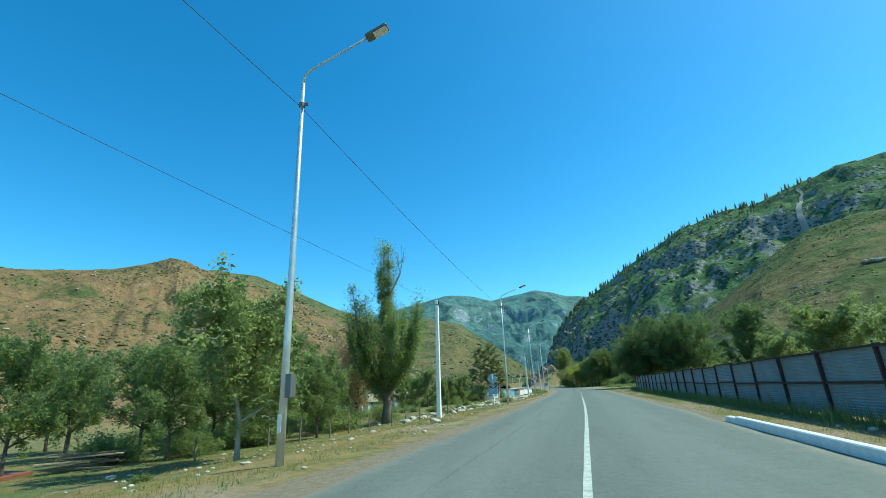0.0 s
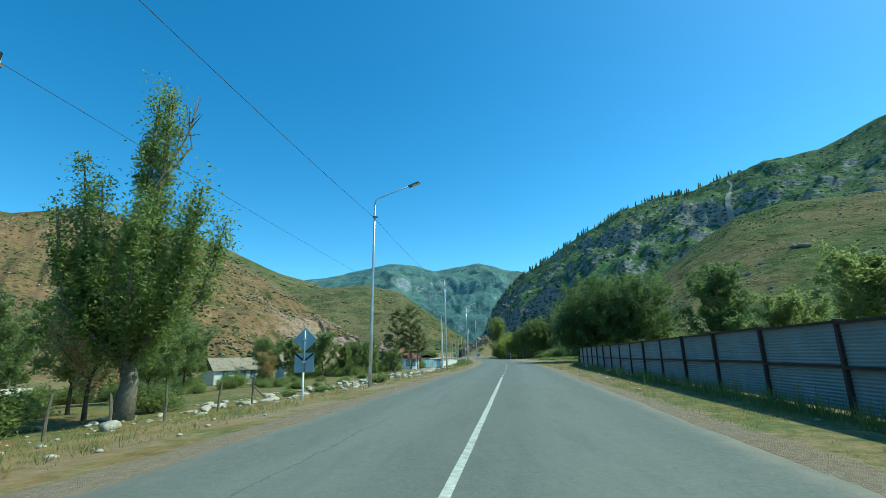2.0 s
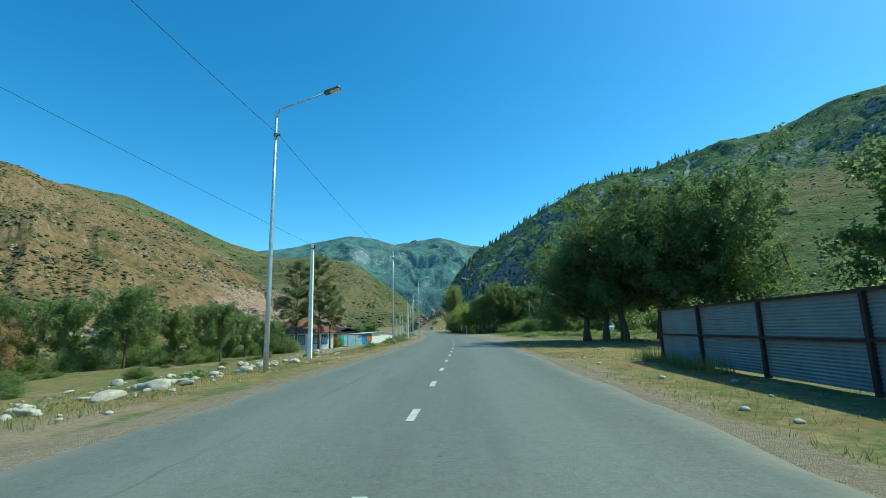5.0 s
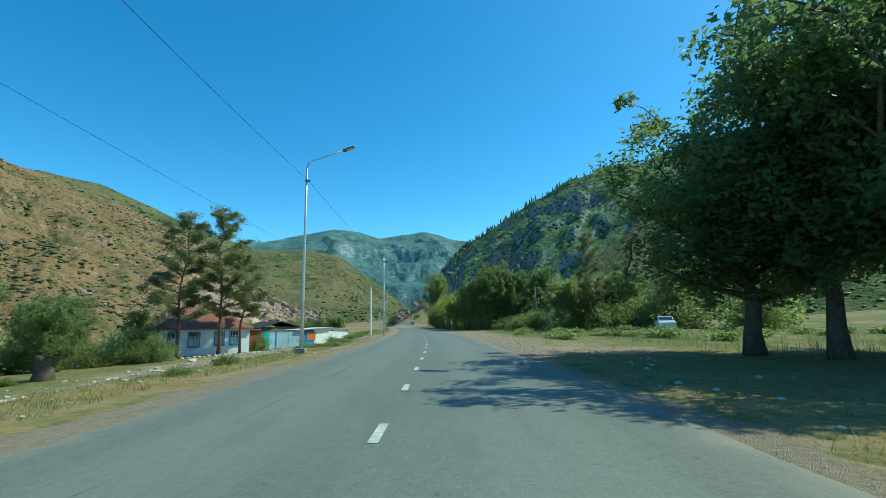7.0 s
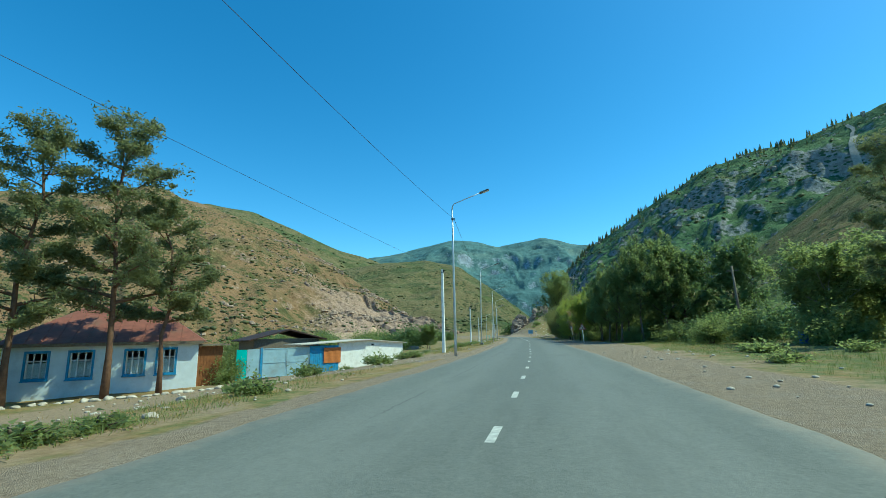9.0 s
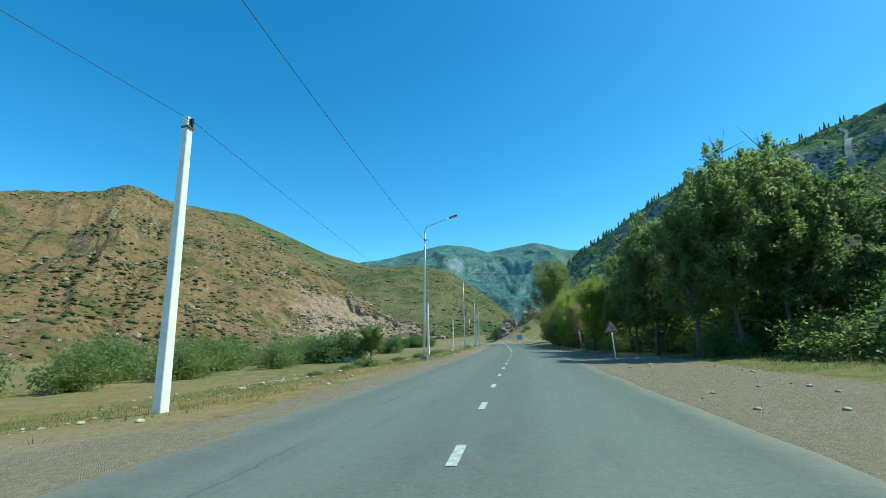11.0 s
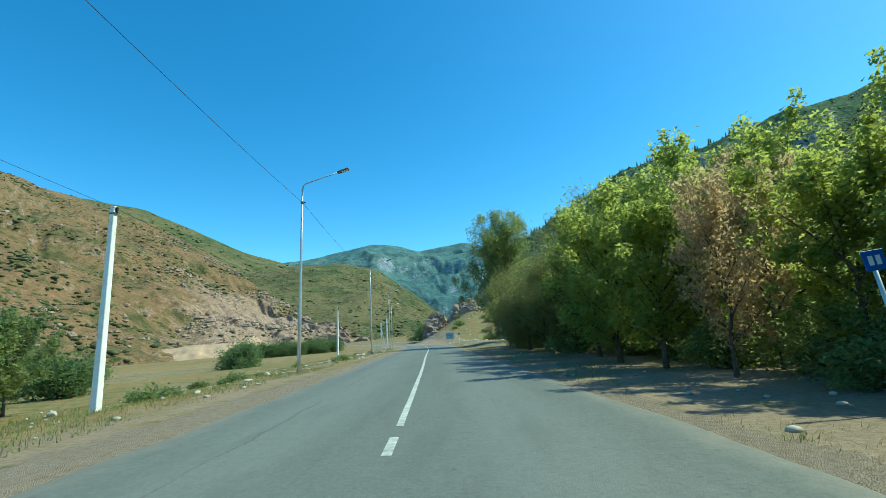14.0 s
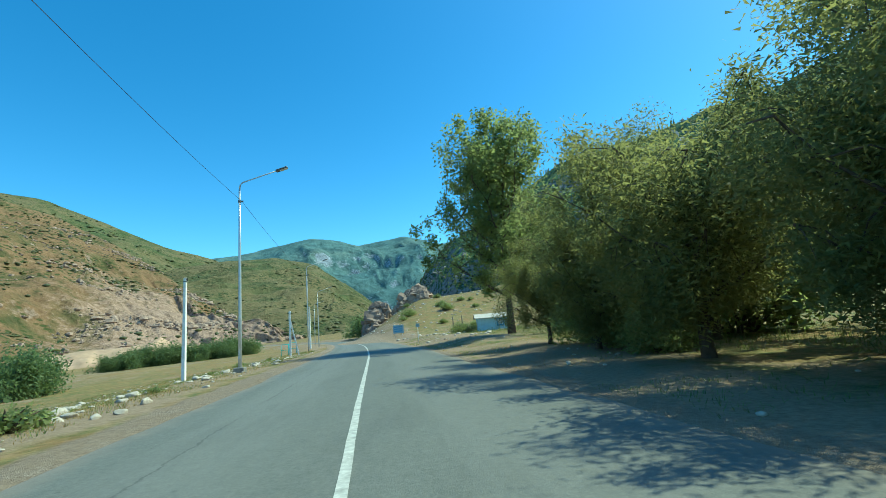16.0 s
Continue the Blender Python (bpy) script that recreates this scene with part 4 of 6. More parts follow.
def tree_proto(name, label, height, spread, trunk_h, trunk_r, leaves, leaf, mat, bark, seed, shape="round", limbs=9, lean=0.0, bare=0, droop=0.0, slim=1.6, clump=1.0):
    rng = np.random.default_rng(seed)
    ob = empty(name, pose(0, 0, -50 - seed), label, "tree")
    bm = bmesh.new()
    top = height * (0.72 if shape != "pine" else 0.97)
    pts = [Vector((0, 0, -0.4))]
    for k in range(1, 8):
        z = top * k / 7
        pts.append(Vector((lean * z + rng.normal() * 0.1 * k * 0.5, rng.normal() * 0.1 * k * 0.5, z)))
    add_tube(bm, pts, [trunk_r * (1.35 if k == 0 else 1 - 0.85 * k / 7) for k in range(8)], 9)
    tips, weights = [], []

    def trunk_at(z):
        s = min(max(z / top, 0), 1) * 7
        i = min(int(s), 6)
        return pts[i].lerp(pts[i + 1], s - i) if i else pts[0].lerp(pts[1], s)
    for k in range(limbs):
        fz = (k + rng.uniform(0.1, 0.9)) / limbs
        z0 = trunk_h + (top - trunk_h) * fz * 0.92
        ang = k * 2.4 + rng.uniform(-0.5, 0.5)
        if shape == "poplar":
            r = spread * 0.9 * (0.12 if k < 4 else math.sqrt(rng.uniform(0.15, 1)))
            end = height * (1.0 - 0.46 * (r / spread) ** 1.1) * (rng.uniform(0.9, 1.02) if k < 4 else rng.uniform(0.7, 1.02))
            p0, tip = trunk_at(trunk_h + height * 0.08 * fz), Vector((math.cos(ang) * r, math.sin(ang) * r, end))
            bow = Vector((math.cos(ang) * r * 0.75, math.sin(ang) * r * 0.75, p0.z + (end - p0.z) * 0.4))
            path = [p0.lerp(bow, q / 3) for q in range(3)] + [bow.lerp(tip, q / 4) for q in range(5)]
            add_tube(bm, path, [trunk_r * 0.42 * (1 - 0.115 * q) for q in range(8)], 6, False)
            for q in range(16):
                g = 0.12 + 0.88 * q / 15
                i = min(int(g * 7), 6)
                tips.append(path[i].lerp(path[i + 1], g * 7 - i) + Vector((rng.normal() * 0.12, rng.normal() * 0.12, 0)))
                weights.append(0.55 if q < 3 else 1.0 if q < 13 else 0.45)
            continue
        if shape == "round":
            ln = spread * (0.55 + 0.65 * math.sin(math.pi * min(1, 0.18 + fz * 0.75))) * rng.uniform(0.75, 1.15)
            rise = 0.35 + 0.75 * fz
        else:
            ln = spread * (1.15 - 0.55 * fz) * rng.uniform(0.6, 1.2)
            rise = 0.15 + 0.3 * fz
        d = Vector((math.cos(ang), math.sin(ang), rise)).normalized()
        p0 = trunk_at(z0)
        length = ln * (1.9 if shape == "poplar" else 1.25)
        r0 = trunk_r * 0.5 * (1 - 0.6 * fz)
        limb = [p0]
        for q in range(1, 5):
            bend = Vector((rng.normal() * 0.12, rng.normal() * 0.12, (0.10 if shape != "pine" else 0.03) - droop * 0.12))
            limb.append(limb[-1] + (d + bend * q * 0.6).normalized() * length / 4)
        add_tube(bm, limb, [r0, r0 * 0.75, r0 * 0.5, r0 * 0.3, r0 * 0.12], 6, False)
        for q in (1, 2, 3, 4):
            for _ in range(2 if shape != "poplar" else 1):
                sd2 = Vector((rng.normal(), rng.normal(), rng.normal() * 0.6 + (1.2 if shape == "poplar" else 0.25) - droop)).normalized()
                tip = limb[q] + sd2 * length * (0.33 if shape == "round" else 0.2) * rng.uniform(0.6, 1.2)
                add_tube(bm, [limb[q], limb[q].lerp(tip, 0.55) + Vector((0, 0, 0.05 * length)), tip], [r0 * 0.32, r0 * 0.2, r0 * 0.06], 4, False)
                if q > 1 or shape != "pine":
                    tips += [tip, limb[q].lerp(tip, 0.5)]
                    weights += [1.0, 0.7]
            tips.append(limb[q])
            weights.append(0.7)
    if shape != "poplar":
        for _ in range(max(3, limbs // 2)):
            tips.append(pts[-1] + Vector((rng.normal() * spread * 0.22, rng.normal() * spread * 0.22, rng.uniform(-0.05, 0.24 if shape == "round" else 0.05) * height)))
            weights.append(1.0)
    for _ in range(bare):
        a = rng.uniform(0, 6.28)
        base = pts[-2]
        e1 = base + Vector((math.cos(a) * spread * 0.35, math.sin(a) * spread * 0.35, height * 0.25))
        e1.z, e2 = e1.z - (height * 0.06 if shape == "poplar" else 0), e1 + Vector((rng.normal() * 0.5, rng.normal() * 0.5, height * (0.08 if shape == "poplar" else 0.11)))
        add_tube(bm, [base, e1, e2], [trunk_r * 0.2, trunk_r * 0.1, 0.012], 5, False)
        for _k in range(4):
            e3 = e1.lerp(e2, rng.uniform(0, 1)) + Vector((rng.normal() * 0.5, rng.normal() * 0.5, rng.uniform(0.3, 1.2)))
            add_tube(bm, [e1.lerp(e2, 0.4), e3], [0.03, 0.008], 4, False)
    T, W = np.array([tuple(t) for t in tips]), np.array(weights)
    T, W = T[T[:, 2] > trunk_h * 0.75], W[T[:, 2] > trunk_h * 0.75]
    W = W * rng.uniform(0.4, 1.6, len(W))
    if shape == "pine":
        W = W * np.where(T[:, 2] < 0.6 * height, 1.8, 1.0)
    pick = rng.choice(len(T), leaves, p=W / W.sum())
    sg = {"round": spread * 0.115, "poplar": spread * 0.09, "pine": spread * 0.105}[shape]
    off = np.clip(rng.normal(size=(leaves, 3)), -1.75, 1.75) * sg * clump * rng.uniform(0.5, 1.25, (len(T), 1))[pick]
    if shape == "pine":
        off[:, 2] *= 0.4
    if shape == "poplar":
        off[:, 2] *= 1.9
    off[:, 2] -= droop * np.abs(rng.normal(size=leaves)) * sg * 1.6
    c = T[pick] + off
    # bring the crown to its true height and reach
    kz, kr = height / np.percentile(c[:, 2], 99.7), spread / np.percentile(np.hypot(c[:, 0], c[:, 1]), 96)
    c *= np.array([kr, kr, kz])
    mid = np.median(c[:, :2], axis=0)
    c[:, :2] -= mid * np.clip(c[:, 2:] / (0.6 * height), 0, 1)
    c[:, 2] = np.maximum(c[:, 2], 0.15 + rng.uniform(0, 0.3, leaves))
    bmesh.ops.transform(bm, matrix=Matrix.Diagonal((max(kr, 0.75), max(kr, 0.75), kz, 1)), verts=bm.verts)
    for w in bm.verts:
        s = min(max(w.co.z / (0.6 * height), 0), 1)
        w.co.x, w.co.y = w.co.x - mid[0] * s, w.co.y - mid[1] * s
    part("trunk", bm, bark, ob, smooth=True)
    v, f = leaf_quads(c, leaf, rng, droop * 0.8, slim)
    put("crown", mesh_from("crown", v, f, mat), ob)
    return ob


def bush_proto(name, label, height, spread, leaves, leaf, mat, seed):
    rng = np.random.default_rng(seed)
    ob = empty(name, pose(0, 0, -50 - seed), label, "bush")
    bm = bmesh.new()
    tips = []
    for k in range(14):
        a, r = rng.uniform(0, 6.28), spread * math.sqrt(rng.uniform(0.02, 1))
        h = height * (1 - 0.55 * (r / spread) ** 2) * rng.uniform(0.7, 1.1)
        e = Vector((math.cos(a) * r, math.sin(a) * r, h))
        mid = Vector((e.x * 0.45, e.y * 0.45, h * 0.6))
        add_tube(bm, [Vector((e.x * 0.08, e.y * 0.08, -0.2)), mid, e], [0.06, 0.035, 0.008], 5, False)
        tips += [e, mid.lerp(e, 0.5), mid]
        for _ in range(3):
            tips.append(mid.lerp(e, rng.uniform(0, 0.9)) + Vector((rng.normal() * spread * 0.2, rng.normal() * spread * 0.2, -abs(rng.normal()) * height * 0.2)))
    tagged(part("stem", bm, M_BARK, ob, smooth=True), kind="stuff")
    T = np.array([tuple(t) for t in tips])
    pick = rng.integers(0, len(T), leaves)
    c = T[pick] + rng.normal(size=(leaves, 3)) * spread * 0.15
    c *= np.array([spread / np.percentile(np.hypot(c[:, 0], c[:, 1]), 96)] * 2 + [height / np.percentile(c[:, 2], 99.5)])
    c[:, 2] = np.abs(c[:, 2]) + 0.03
    v, f = leaf_quads(c, leaf, rng)
    put("foliage", mesh_from("foliage", v, f, mat), ob)
    return ob


USED = set()


def plant(src, x, y, scale=1.0, turn=0.0, label="", group="", wide=1.0, sink=0.0):
    m = Matrix.LocRotScale((x, y, zat(x, y) - sink), Euler((0, 0, radians(turn))), (scale * wide, scale * wide, scale))
    if src.name in USED:
        ob = copy_thing(src, m @ Matrix.Diagonal((1 / src.scale.x, 1 / src.scale.y, 1 / src.scale.z, 1)))
    else:
        USED.add(src.name)
        ob = src
        ob.matrix_basis = m
    return tagged(ob, label, "", group)


BIG_A = tree_proto("broadleaf_tree", "large dark-green broadleaf tree in full summer leaf", 11.4, 4.9, 2.5, 0.38, 32000, 0.135, M_LEAF_D, M_BARK, 1, limbs=20, clump=0.68)
BIG_B = tree_proto("broadleaf_tree", "dark-green broadleaf tree in full summer leaf", 12.0, 4.05, 1.5, 0.28, 14000, 0.2, M_LEAF_D, M_BARK, 2, limbs=16, clump=0.72)
MAPLE = tree_proto("broadleaf_tree", "yellow-green broadleaf tree hanging over the verge", 9.5, 3.0, 0.9, 0.17, 19000, 0.12, M_LEAF_Y, M_BARK, 3, limbs=16, clump=0.78)
TALL = tree_proto("broadleaf_tree", "tall ragged tree with bare twigs at its top", 10.25, 2.65, 2.0, 0.19, 18000, 0.125, M_LEAF, M_BARK, 4, limbs=16, bare=2, clump=0.72)
WILLOW = tree_proto("willow_tree", "drooping olive-green willow beside the road", 6.3, 3.25, 1.1, 0.2, 58000, 0.046, M_LEAF_W, M_BARK, 5, limbs=16, droop=0.5, slim=3.0)
WILLOW_T = tree_proto("willow_tree", "tall olive-green willow beside the road", 9.6, 4.9, 1.7, 0.26, 75000, 0.05, M_LEAF_W, M_BARK, 15, limbs=18, droop=0.35, slim=2.8)
POPLAR = tree_proto("poplar_tree", "tall upright poplar with several steep stems", 16.2, 3.5, 1.6, 0.3, 52000, 0.1, M_POPLAR, M_POPBARK, 6, "poplar", limbs=15, bare=3, clump=0.85)
ELM = tree_proto("elm_tree", "tall green tree with a whitewashed trunk foot", 18.8, 5.4, 2.8, 0.36, 40000, 0.17, M_BUSH, M_BARK, 7, limbs=26, clump=0.9)
PINE_A = tree_proto("pine_tree", "tall pine with a reddish trunk beside the house", 14.0, 3.3, 3.2, 0.2, 26000, 0.075, M_NEEDLE, M_PINEBARK, 8, "pine", limbs=24, slim=2.6)
PINE_B = tree_proto("pine_tree", "slender pine with a reddish trunk beside the house", 11.0, 2.4, 3.4, 0.16, 16000, 0.075, M_NEEDLE, M_PINEBARK, 9, "pine", limbs=18, slim=2.6)
SMALL = tree_proto("garden_tree", "small green garden tree", 7.8, 2.8, 1.3, 0.14, 14000, 0.115, M_LEAF, M_BARK, 10, limbs=13, clump=0.72)
SMALL_Y = tree_proto("garden_tree", "light-green garden tree with a pale trunk", 8.2, 3.1, 1.5, 0.15, 17000, 0.125, M_BUSH, M_PALEBARK, 11, limbs=13, clump=0.8)
WITHERED = tree_proto("withered_tree", "half-withered tree with brownish leaves", 7.5, 2.6, 1.0, 0.15, 7000, 0.115, M_DEADLEAF, M_BARK, 12, limbs=11)
BUSH = bush_proto("bush", "dense green bush on the meadow", 2.9, 2.3, 5200, 0.125, M_BUSH, 20)
BUSH_L = bush_proto("bush", "dense dark-green river bush", 4.0, 3.75, 6000, 0.18, M_LEAF_D, 21)
WEED = bush_proto("weed_clump", "low green weed clump on the verge", 0.45, 0.7, 900, 0.07, M_BUSH, 22)

# by the fence and behind it
plant(BIG_B, 28.5, 82.0, 1.0, 140, group="trees behind the fence")
plant(BIG_B, 31.5, 84.5, 0.62, 30, group="trees behind the fence")
plant(BIG_B, 24.5, 92.0, 0.62, 250, group="trees behind the fence")
for x, y, s, a in ((21, 76, 1.0, 0), (24, 84, 0.95, 40), (33, 80, 1.0, 90), (20, 86, 0.9, 130), (36, 76, 1.0, 10), (28, 60, 0.95, 60), (31, 55, 1.1, 0), (26, 70, 0.8, 200), (36, 64, 1.0, 300), (24, 46, 0.9, 20), (30, 38, 1.2, 100), (22, 36, 0.8, 10), (27, 30, 1.0, 70)):
    plant(BUSH, x, y, s, a, group="bushes behind the fence")
for x, y, s in ((24.4, 53.4, 0.95), (26.8, 57.5, 0.75), (23.0, 61.0, 0.7), (28.5, 49.0, 0.8)):
    plant(SMALL_Y, x, y, s, x * 40, label="light-green bushy tree behind the fence", group="bushy trees behind the fence", wide=1.2)
# the great trees beside the lay-by
for x, y, s, a, w in ((14.8, 99.8, 0.80, 10, 1.30), (15.6, 97.2, 1.0, 120, 0.9), (16.4, 95.2, 1.08, 230, 0.95), (18.5, 92.3, 1.1, 300, 0.9), (20.5, 97.5, 1.15, 80, 0.9), (21.0, 89.5, 1.12, 190, 0.95)):
    plant(BIG_A, x, y, s, a, group="great trees beside the lay-by", wide=w)
# bushes and trees beyond them
for x, y, s, a in ((23.5, 148.6, 0.84, 0), (27.2, 146.5, 0.9, 60), (31, 146, 0.95, 20), (35.5, 140.5, 0.95, 130), (40, 133, 0.95, 200), (26.0, 151.5, 0.9, 260)):
    plant(SMALL_Y, x, y, s * 1.05, a, label="bushy light-green tree on the meadow", group="bushy trees on the meadow", wide=1.15)
for x, y, s, a in ((22.4, 146.0, 1.0, 0), (27.5, 142.5, 1.2, 60), (31, 141, 1.3, 20), (20.0, 153.0, 1.0, 130), (18.0, 156.0, 0.8, 200), (34, 138, 1.6, 10), (38, 130, 1.7, 77), (33, 124, 1.3, 160), (26, 152, 1.5, 222)):
    plant(BUSH, x, y, s, a, group="bushes on the meadow")
for x, y, s, a in ((20.5, 171.5, 0.9, 0), (25.0, 168.0, 0.95, 80), (18.5, 186.0, 0.75, 40), (23.0, 180.0, 0.85, 110), (19.5, 196.0, 0.7, 10), (18.5, 207.5, 0.75, 0), (17.0, 217.5, 0.8, 90), (17.5, 224.5, 0.8, 30), (20.5, 211.5, 0.95, 200), (16.5, 231.5, 0.7, 150)):
    plant(BIG_B, x, y, s, a, group="trees along the right verge")
plant(PINE_A, 25.0, 142.9, 0.93, 40, label="dark pine above the meadow bushes", wide=0.8)
for x, y, s, a in ((12.6, 168.4, 0.92, 0), (14.9, 168.6, 1.2, 100), (18.0, 169.5, 1.25, 200), (11.8, 180.0, 0.9, 260), (13.4, 178.0, 0.98, 30), (15.4, 181.0, 1.1, 75), (18.5, 177.0, 1.05, 140), (14.2, 173.2, 1.0, 310), (11.6, 186.2, 0.86, 200), (12.2, 175.6, 1.0, 20), (12.0, 183.2, 0.9, 170), (13.6, 189.4, 0.8, 60), (15.0, 194.6, 0.85, 15)):
    plant(TALL, x, y, s, a, group="trees along the right verge", wide=0.82)
plant(MAPLE, 9.1, 185.8, 0.70, 0, group="trees along the right verge", wide=0.9)
for x, y, s, a in ((10.6, 193.8, 0.58, 50), (8.8, 199.6, 0.68, 110), (8.6, 203.4, 0.78, 170), (8.9, 207.4, 0.84, 260), (12.2, 192.0, 0.66, 310), (12.4, 199.5, 0.88, 80), (12.6, 205.0, 1.0, 20), (15.8, 190.5, 0.85, 140)):
    plant(MAPLE, x, y, s, a, group="trees along the right verge")
plant(WITHERED, 9.0, 195.9, 0.74, 0, group="trees along the right verge", wide=0.7)
plant(WITHERED, 10.9, 197.0, 0.86, 120, group="trees along the right verge", wide=0.6)
for x, y, s, a in ((8.9, 212.5, 1.0, 60), (8.2, 218.5, 0.95, 140), (7.8, 224.5, 1.12, 200), (7.4, 230.5, 0.9, 260), (7.2, 236.0, 0.74, 20)):
    plant(WILLOW, x, y, s, a, group="willows along the right verge")
for x, y, s, a in ((12.6, 210.5, 1.0, 90), (12.0, 219.5, 1.02, 10), (11.6, 229.5, 0.92, 170)):
    plant(WILLOW_T, x, y, s, a, group="willows along the right verge")
ub = random.Random(9)
for x, y, s, a in ((17.5, 164.5, 1.0, 0), (21.5, 163.0, 1.1, 60), (18.5, 173.5, 1.1, 120), (23.5, 174.5, 1.2, 200), (27, 166, 1.2, 30), (17.0, 182.5, 1.0, 80), (15.8, 193.5, 1.0, 10), (15.5, 199.0, 1.0, 300), (15.8, 205.0, 1.1, 40), (15.5, 211.5, 1.1, 150), (17.6, 219, 0.7, 75), (14.4, 232, 1.0, 210), (13.2, 237, 0.9, 100), (20, 188, 1.3, 0), (21, 203, 1.3, 60), (20.5, 213, 1.3, 10), (20, 225, 1.3, 90), (30, 157, 1.2, 0)):
    plant(BUSH if x < 19 else BUSH_L, x, y, s * (0.75 if y < 172 else 1.35 if x < 19 else 1.0), a, label="dark undergrowth bush beneath the trees", group="undergrowth beneath the trees", wide=1.25)
for k in range(23):
    yy = 169.5 + k * 2.9
    if 213 < yy < 227:          # open ground between the willow trunks
        continue
    plant(BUSH, float(cx(yy)) + ub.uniform(9.2, 11.5) + (2.2 if yy < 182 else 0), yy, ub.uniform(0.45, 0.85), ub.uniform(0, 360), label="dark undergrowth bush beneath the trees", group="undergrowth beneath the trees", wide=1.2)
plant(ELM, 8.5, 250.0, 1.0, 180)
# left side
plant(POPLAR, -18.7, 43.8, 1.06, 0)
plant(WITHERED, -22.6, 46.2, 1.3, 90, wide=0.8)
plant(SMALL_Y, -17.8, 20.4, 1.0, 0, label="tall light-green tree with a pale trunk")
for x, y, s, a in ((-27, 31, 1.0, 0), (-31.5, 29.5, 0.95, 80), (-24.5, 35.5, 1.05, 150), (-38, 30, 0.95, 220), (-21.5, 35.5, 0.8, 60), (-22.5, 29.0, 0.85, 100), (-19.5, 31.5, 0.62, 10), (-24, 23.5, 0.8, 0), (-30, 20, 0.9, 45), (-45, 36, 1.05, 10), (-30, 41, 1.15, 190), (-52, 40, 1.2, 20), (-36, 44, 1.2, 90), (-27, 50, 1.0, 0), (-38, 54, 1.1, 45)):
    plant(SMALL, x, y, s, a, label="small green tree in the garden", group="garden trees beside the road")
for x, y, s, a in ((-38.4, 101.2, 1.0, 0), (-35.0, 104.0, 0.95, 90), (-29.0, 103.0, 1.05, 200), (-25.5, 112.0, 0.85, 20), (-21.7, 107.0, 0.8, 140), (-24.0, 119.0, 0.75, 300), (-44, 114, 1.0, 10), (-36, 116, 0.95, 60), (-52, 101, 1.1, 110), (-58, 96, 1.1, 0), (-50, 88, 1.0, 77)):
    plant(SMALL, x, y, s, a, label="small green tree in the garden", group="garden trees before the house")
for x, y, s, a in ((-27.5, 119, 0.8, 0), (-24.2, 122.8, 0.75, 70), (-30, 125, 1.0, 10), (-15.6, 136.6, 0.6, 0), (-33, 101, 0.7, 40), (-27, 105, 0.6, 0), (-47, 106, 0.8, 0), (-56, 104, 0.9, 0)):
    plant(BUSH, x, y, s, a, group="bushes before the house")
for x, y, s, a in ((-44, 99, 0.6, 0), (-38, 99.5, 0.7, 40), (-33.5, 105, 0.85, 80), (-31, 108, 0.75, 10), (-29.5, 111.5, 0.9, 200), (-27.5, 114.5, 0.8, 300), (-24.0, 109.0, 0.6, 130), (-23.0, 104.0, 0.55, 0), (-42, 107, 1.0, 20), (-48, 110, 1.1, 70), (-54, 112, 1.2, 5), (-60, 104, 1.2, 0), (-38, 121, 1.2, 45), (-33, 129, 1.2, 90), (-27.5, 132, 1.1, 10)):
    plant(BUSH, x, y, s, a, group="bushes before the house", wide=1.15)
for x, y, s, a in ((-22.6, 124.6, 0.55, 0), (-24.0, 126.3, 0.7, 60), (-26.2, 121.0, 0.6, 100), (-24.6, 128.6, 0.8, 10)):
    plant(BUSH, x, y, s, a, group="bushes before the house")
plant(SMALL, -27.0, 120.5, 0.7, 10, label="small green tree in the garden", group="garden trees before the house")
plant(WITHERED, -37.5, 99.3, 0.72, 20, group="garden trees before the house")
plant(SMALL_Y, -26.5, 107.5, 0.7, 20, group="garden trees before the house")
plant(SMALL_Y, -33.5, 111.0, 0.9, 120, group="garden trees before the house")
plant(PINE_A, -19.8, 127.3, 0.98, 0, group="pines before the house")
plant(PINE_A, -17.2, 129.9, 1.05, 130, group="pines before the house")
plant(PINE_B, -15.9, 131.8, 1.0, 60, group="pines before the house")
for x, y, s, a in ((-27.5, 217, 0.75, 0), (-25, 204.5, 1.1, 60), (-29, 207, 1.3, 120), (-34, 212, 1.4, 200), (-38, 224, 1.4, 99), (-31, 200, 1.2, 10), (-46, 232, 1.5, 44), (-35, 191, 1.3, 80), (-43, 205, 1.4, 0), (-28, 193, 1.05, 30), (-52, 250, 1.5, 20), (-29, 178, 1.1, 60), (-36, 176, 1.3, 0), (-33, 184, 1.3, 40), (-41, 182, 1.4, 90), (-48, 190, 1.5, 20), (-40, 197, 1.4, 130), (-47, 213, 1.5, 70), (-29, 168, 1.0, 0), (-35, 165, 1.2, 60)):
    plant(BUSH if (x + y) % 2 < 1.2 else BUSH_L, x, y, s * (1.1 if y < 240 else 0.7), a, label="leafy green river bush", group="river bushes on the valley floor")
for k in range(15):
    plant(BUSH_L, -73 + k * 2.0, 334 + k * 0.85 + (k % 3) * 2, 1.0 + 0.12 * (k % 4), k * 47, group="far row of dark bushes")
plant(BUSH_L, -13.2, 358, 1.6, 0, label="round green bush at the bend of the road")
plant(SMALL_Y, -19.0, 202.6, 0.6, 40, wide=1.3, label="sparse small tree on the river bank")
plant(SMALL, -20.4, 205.8, 0.66, 90, label="sparse small tree on the river bank")

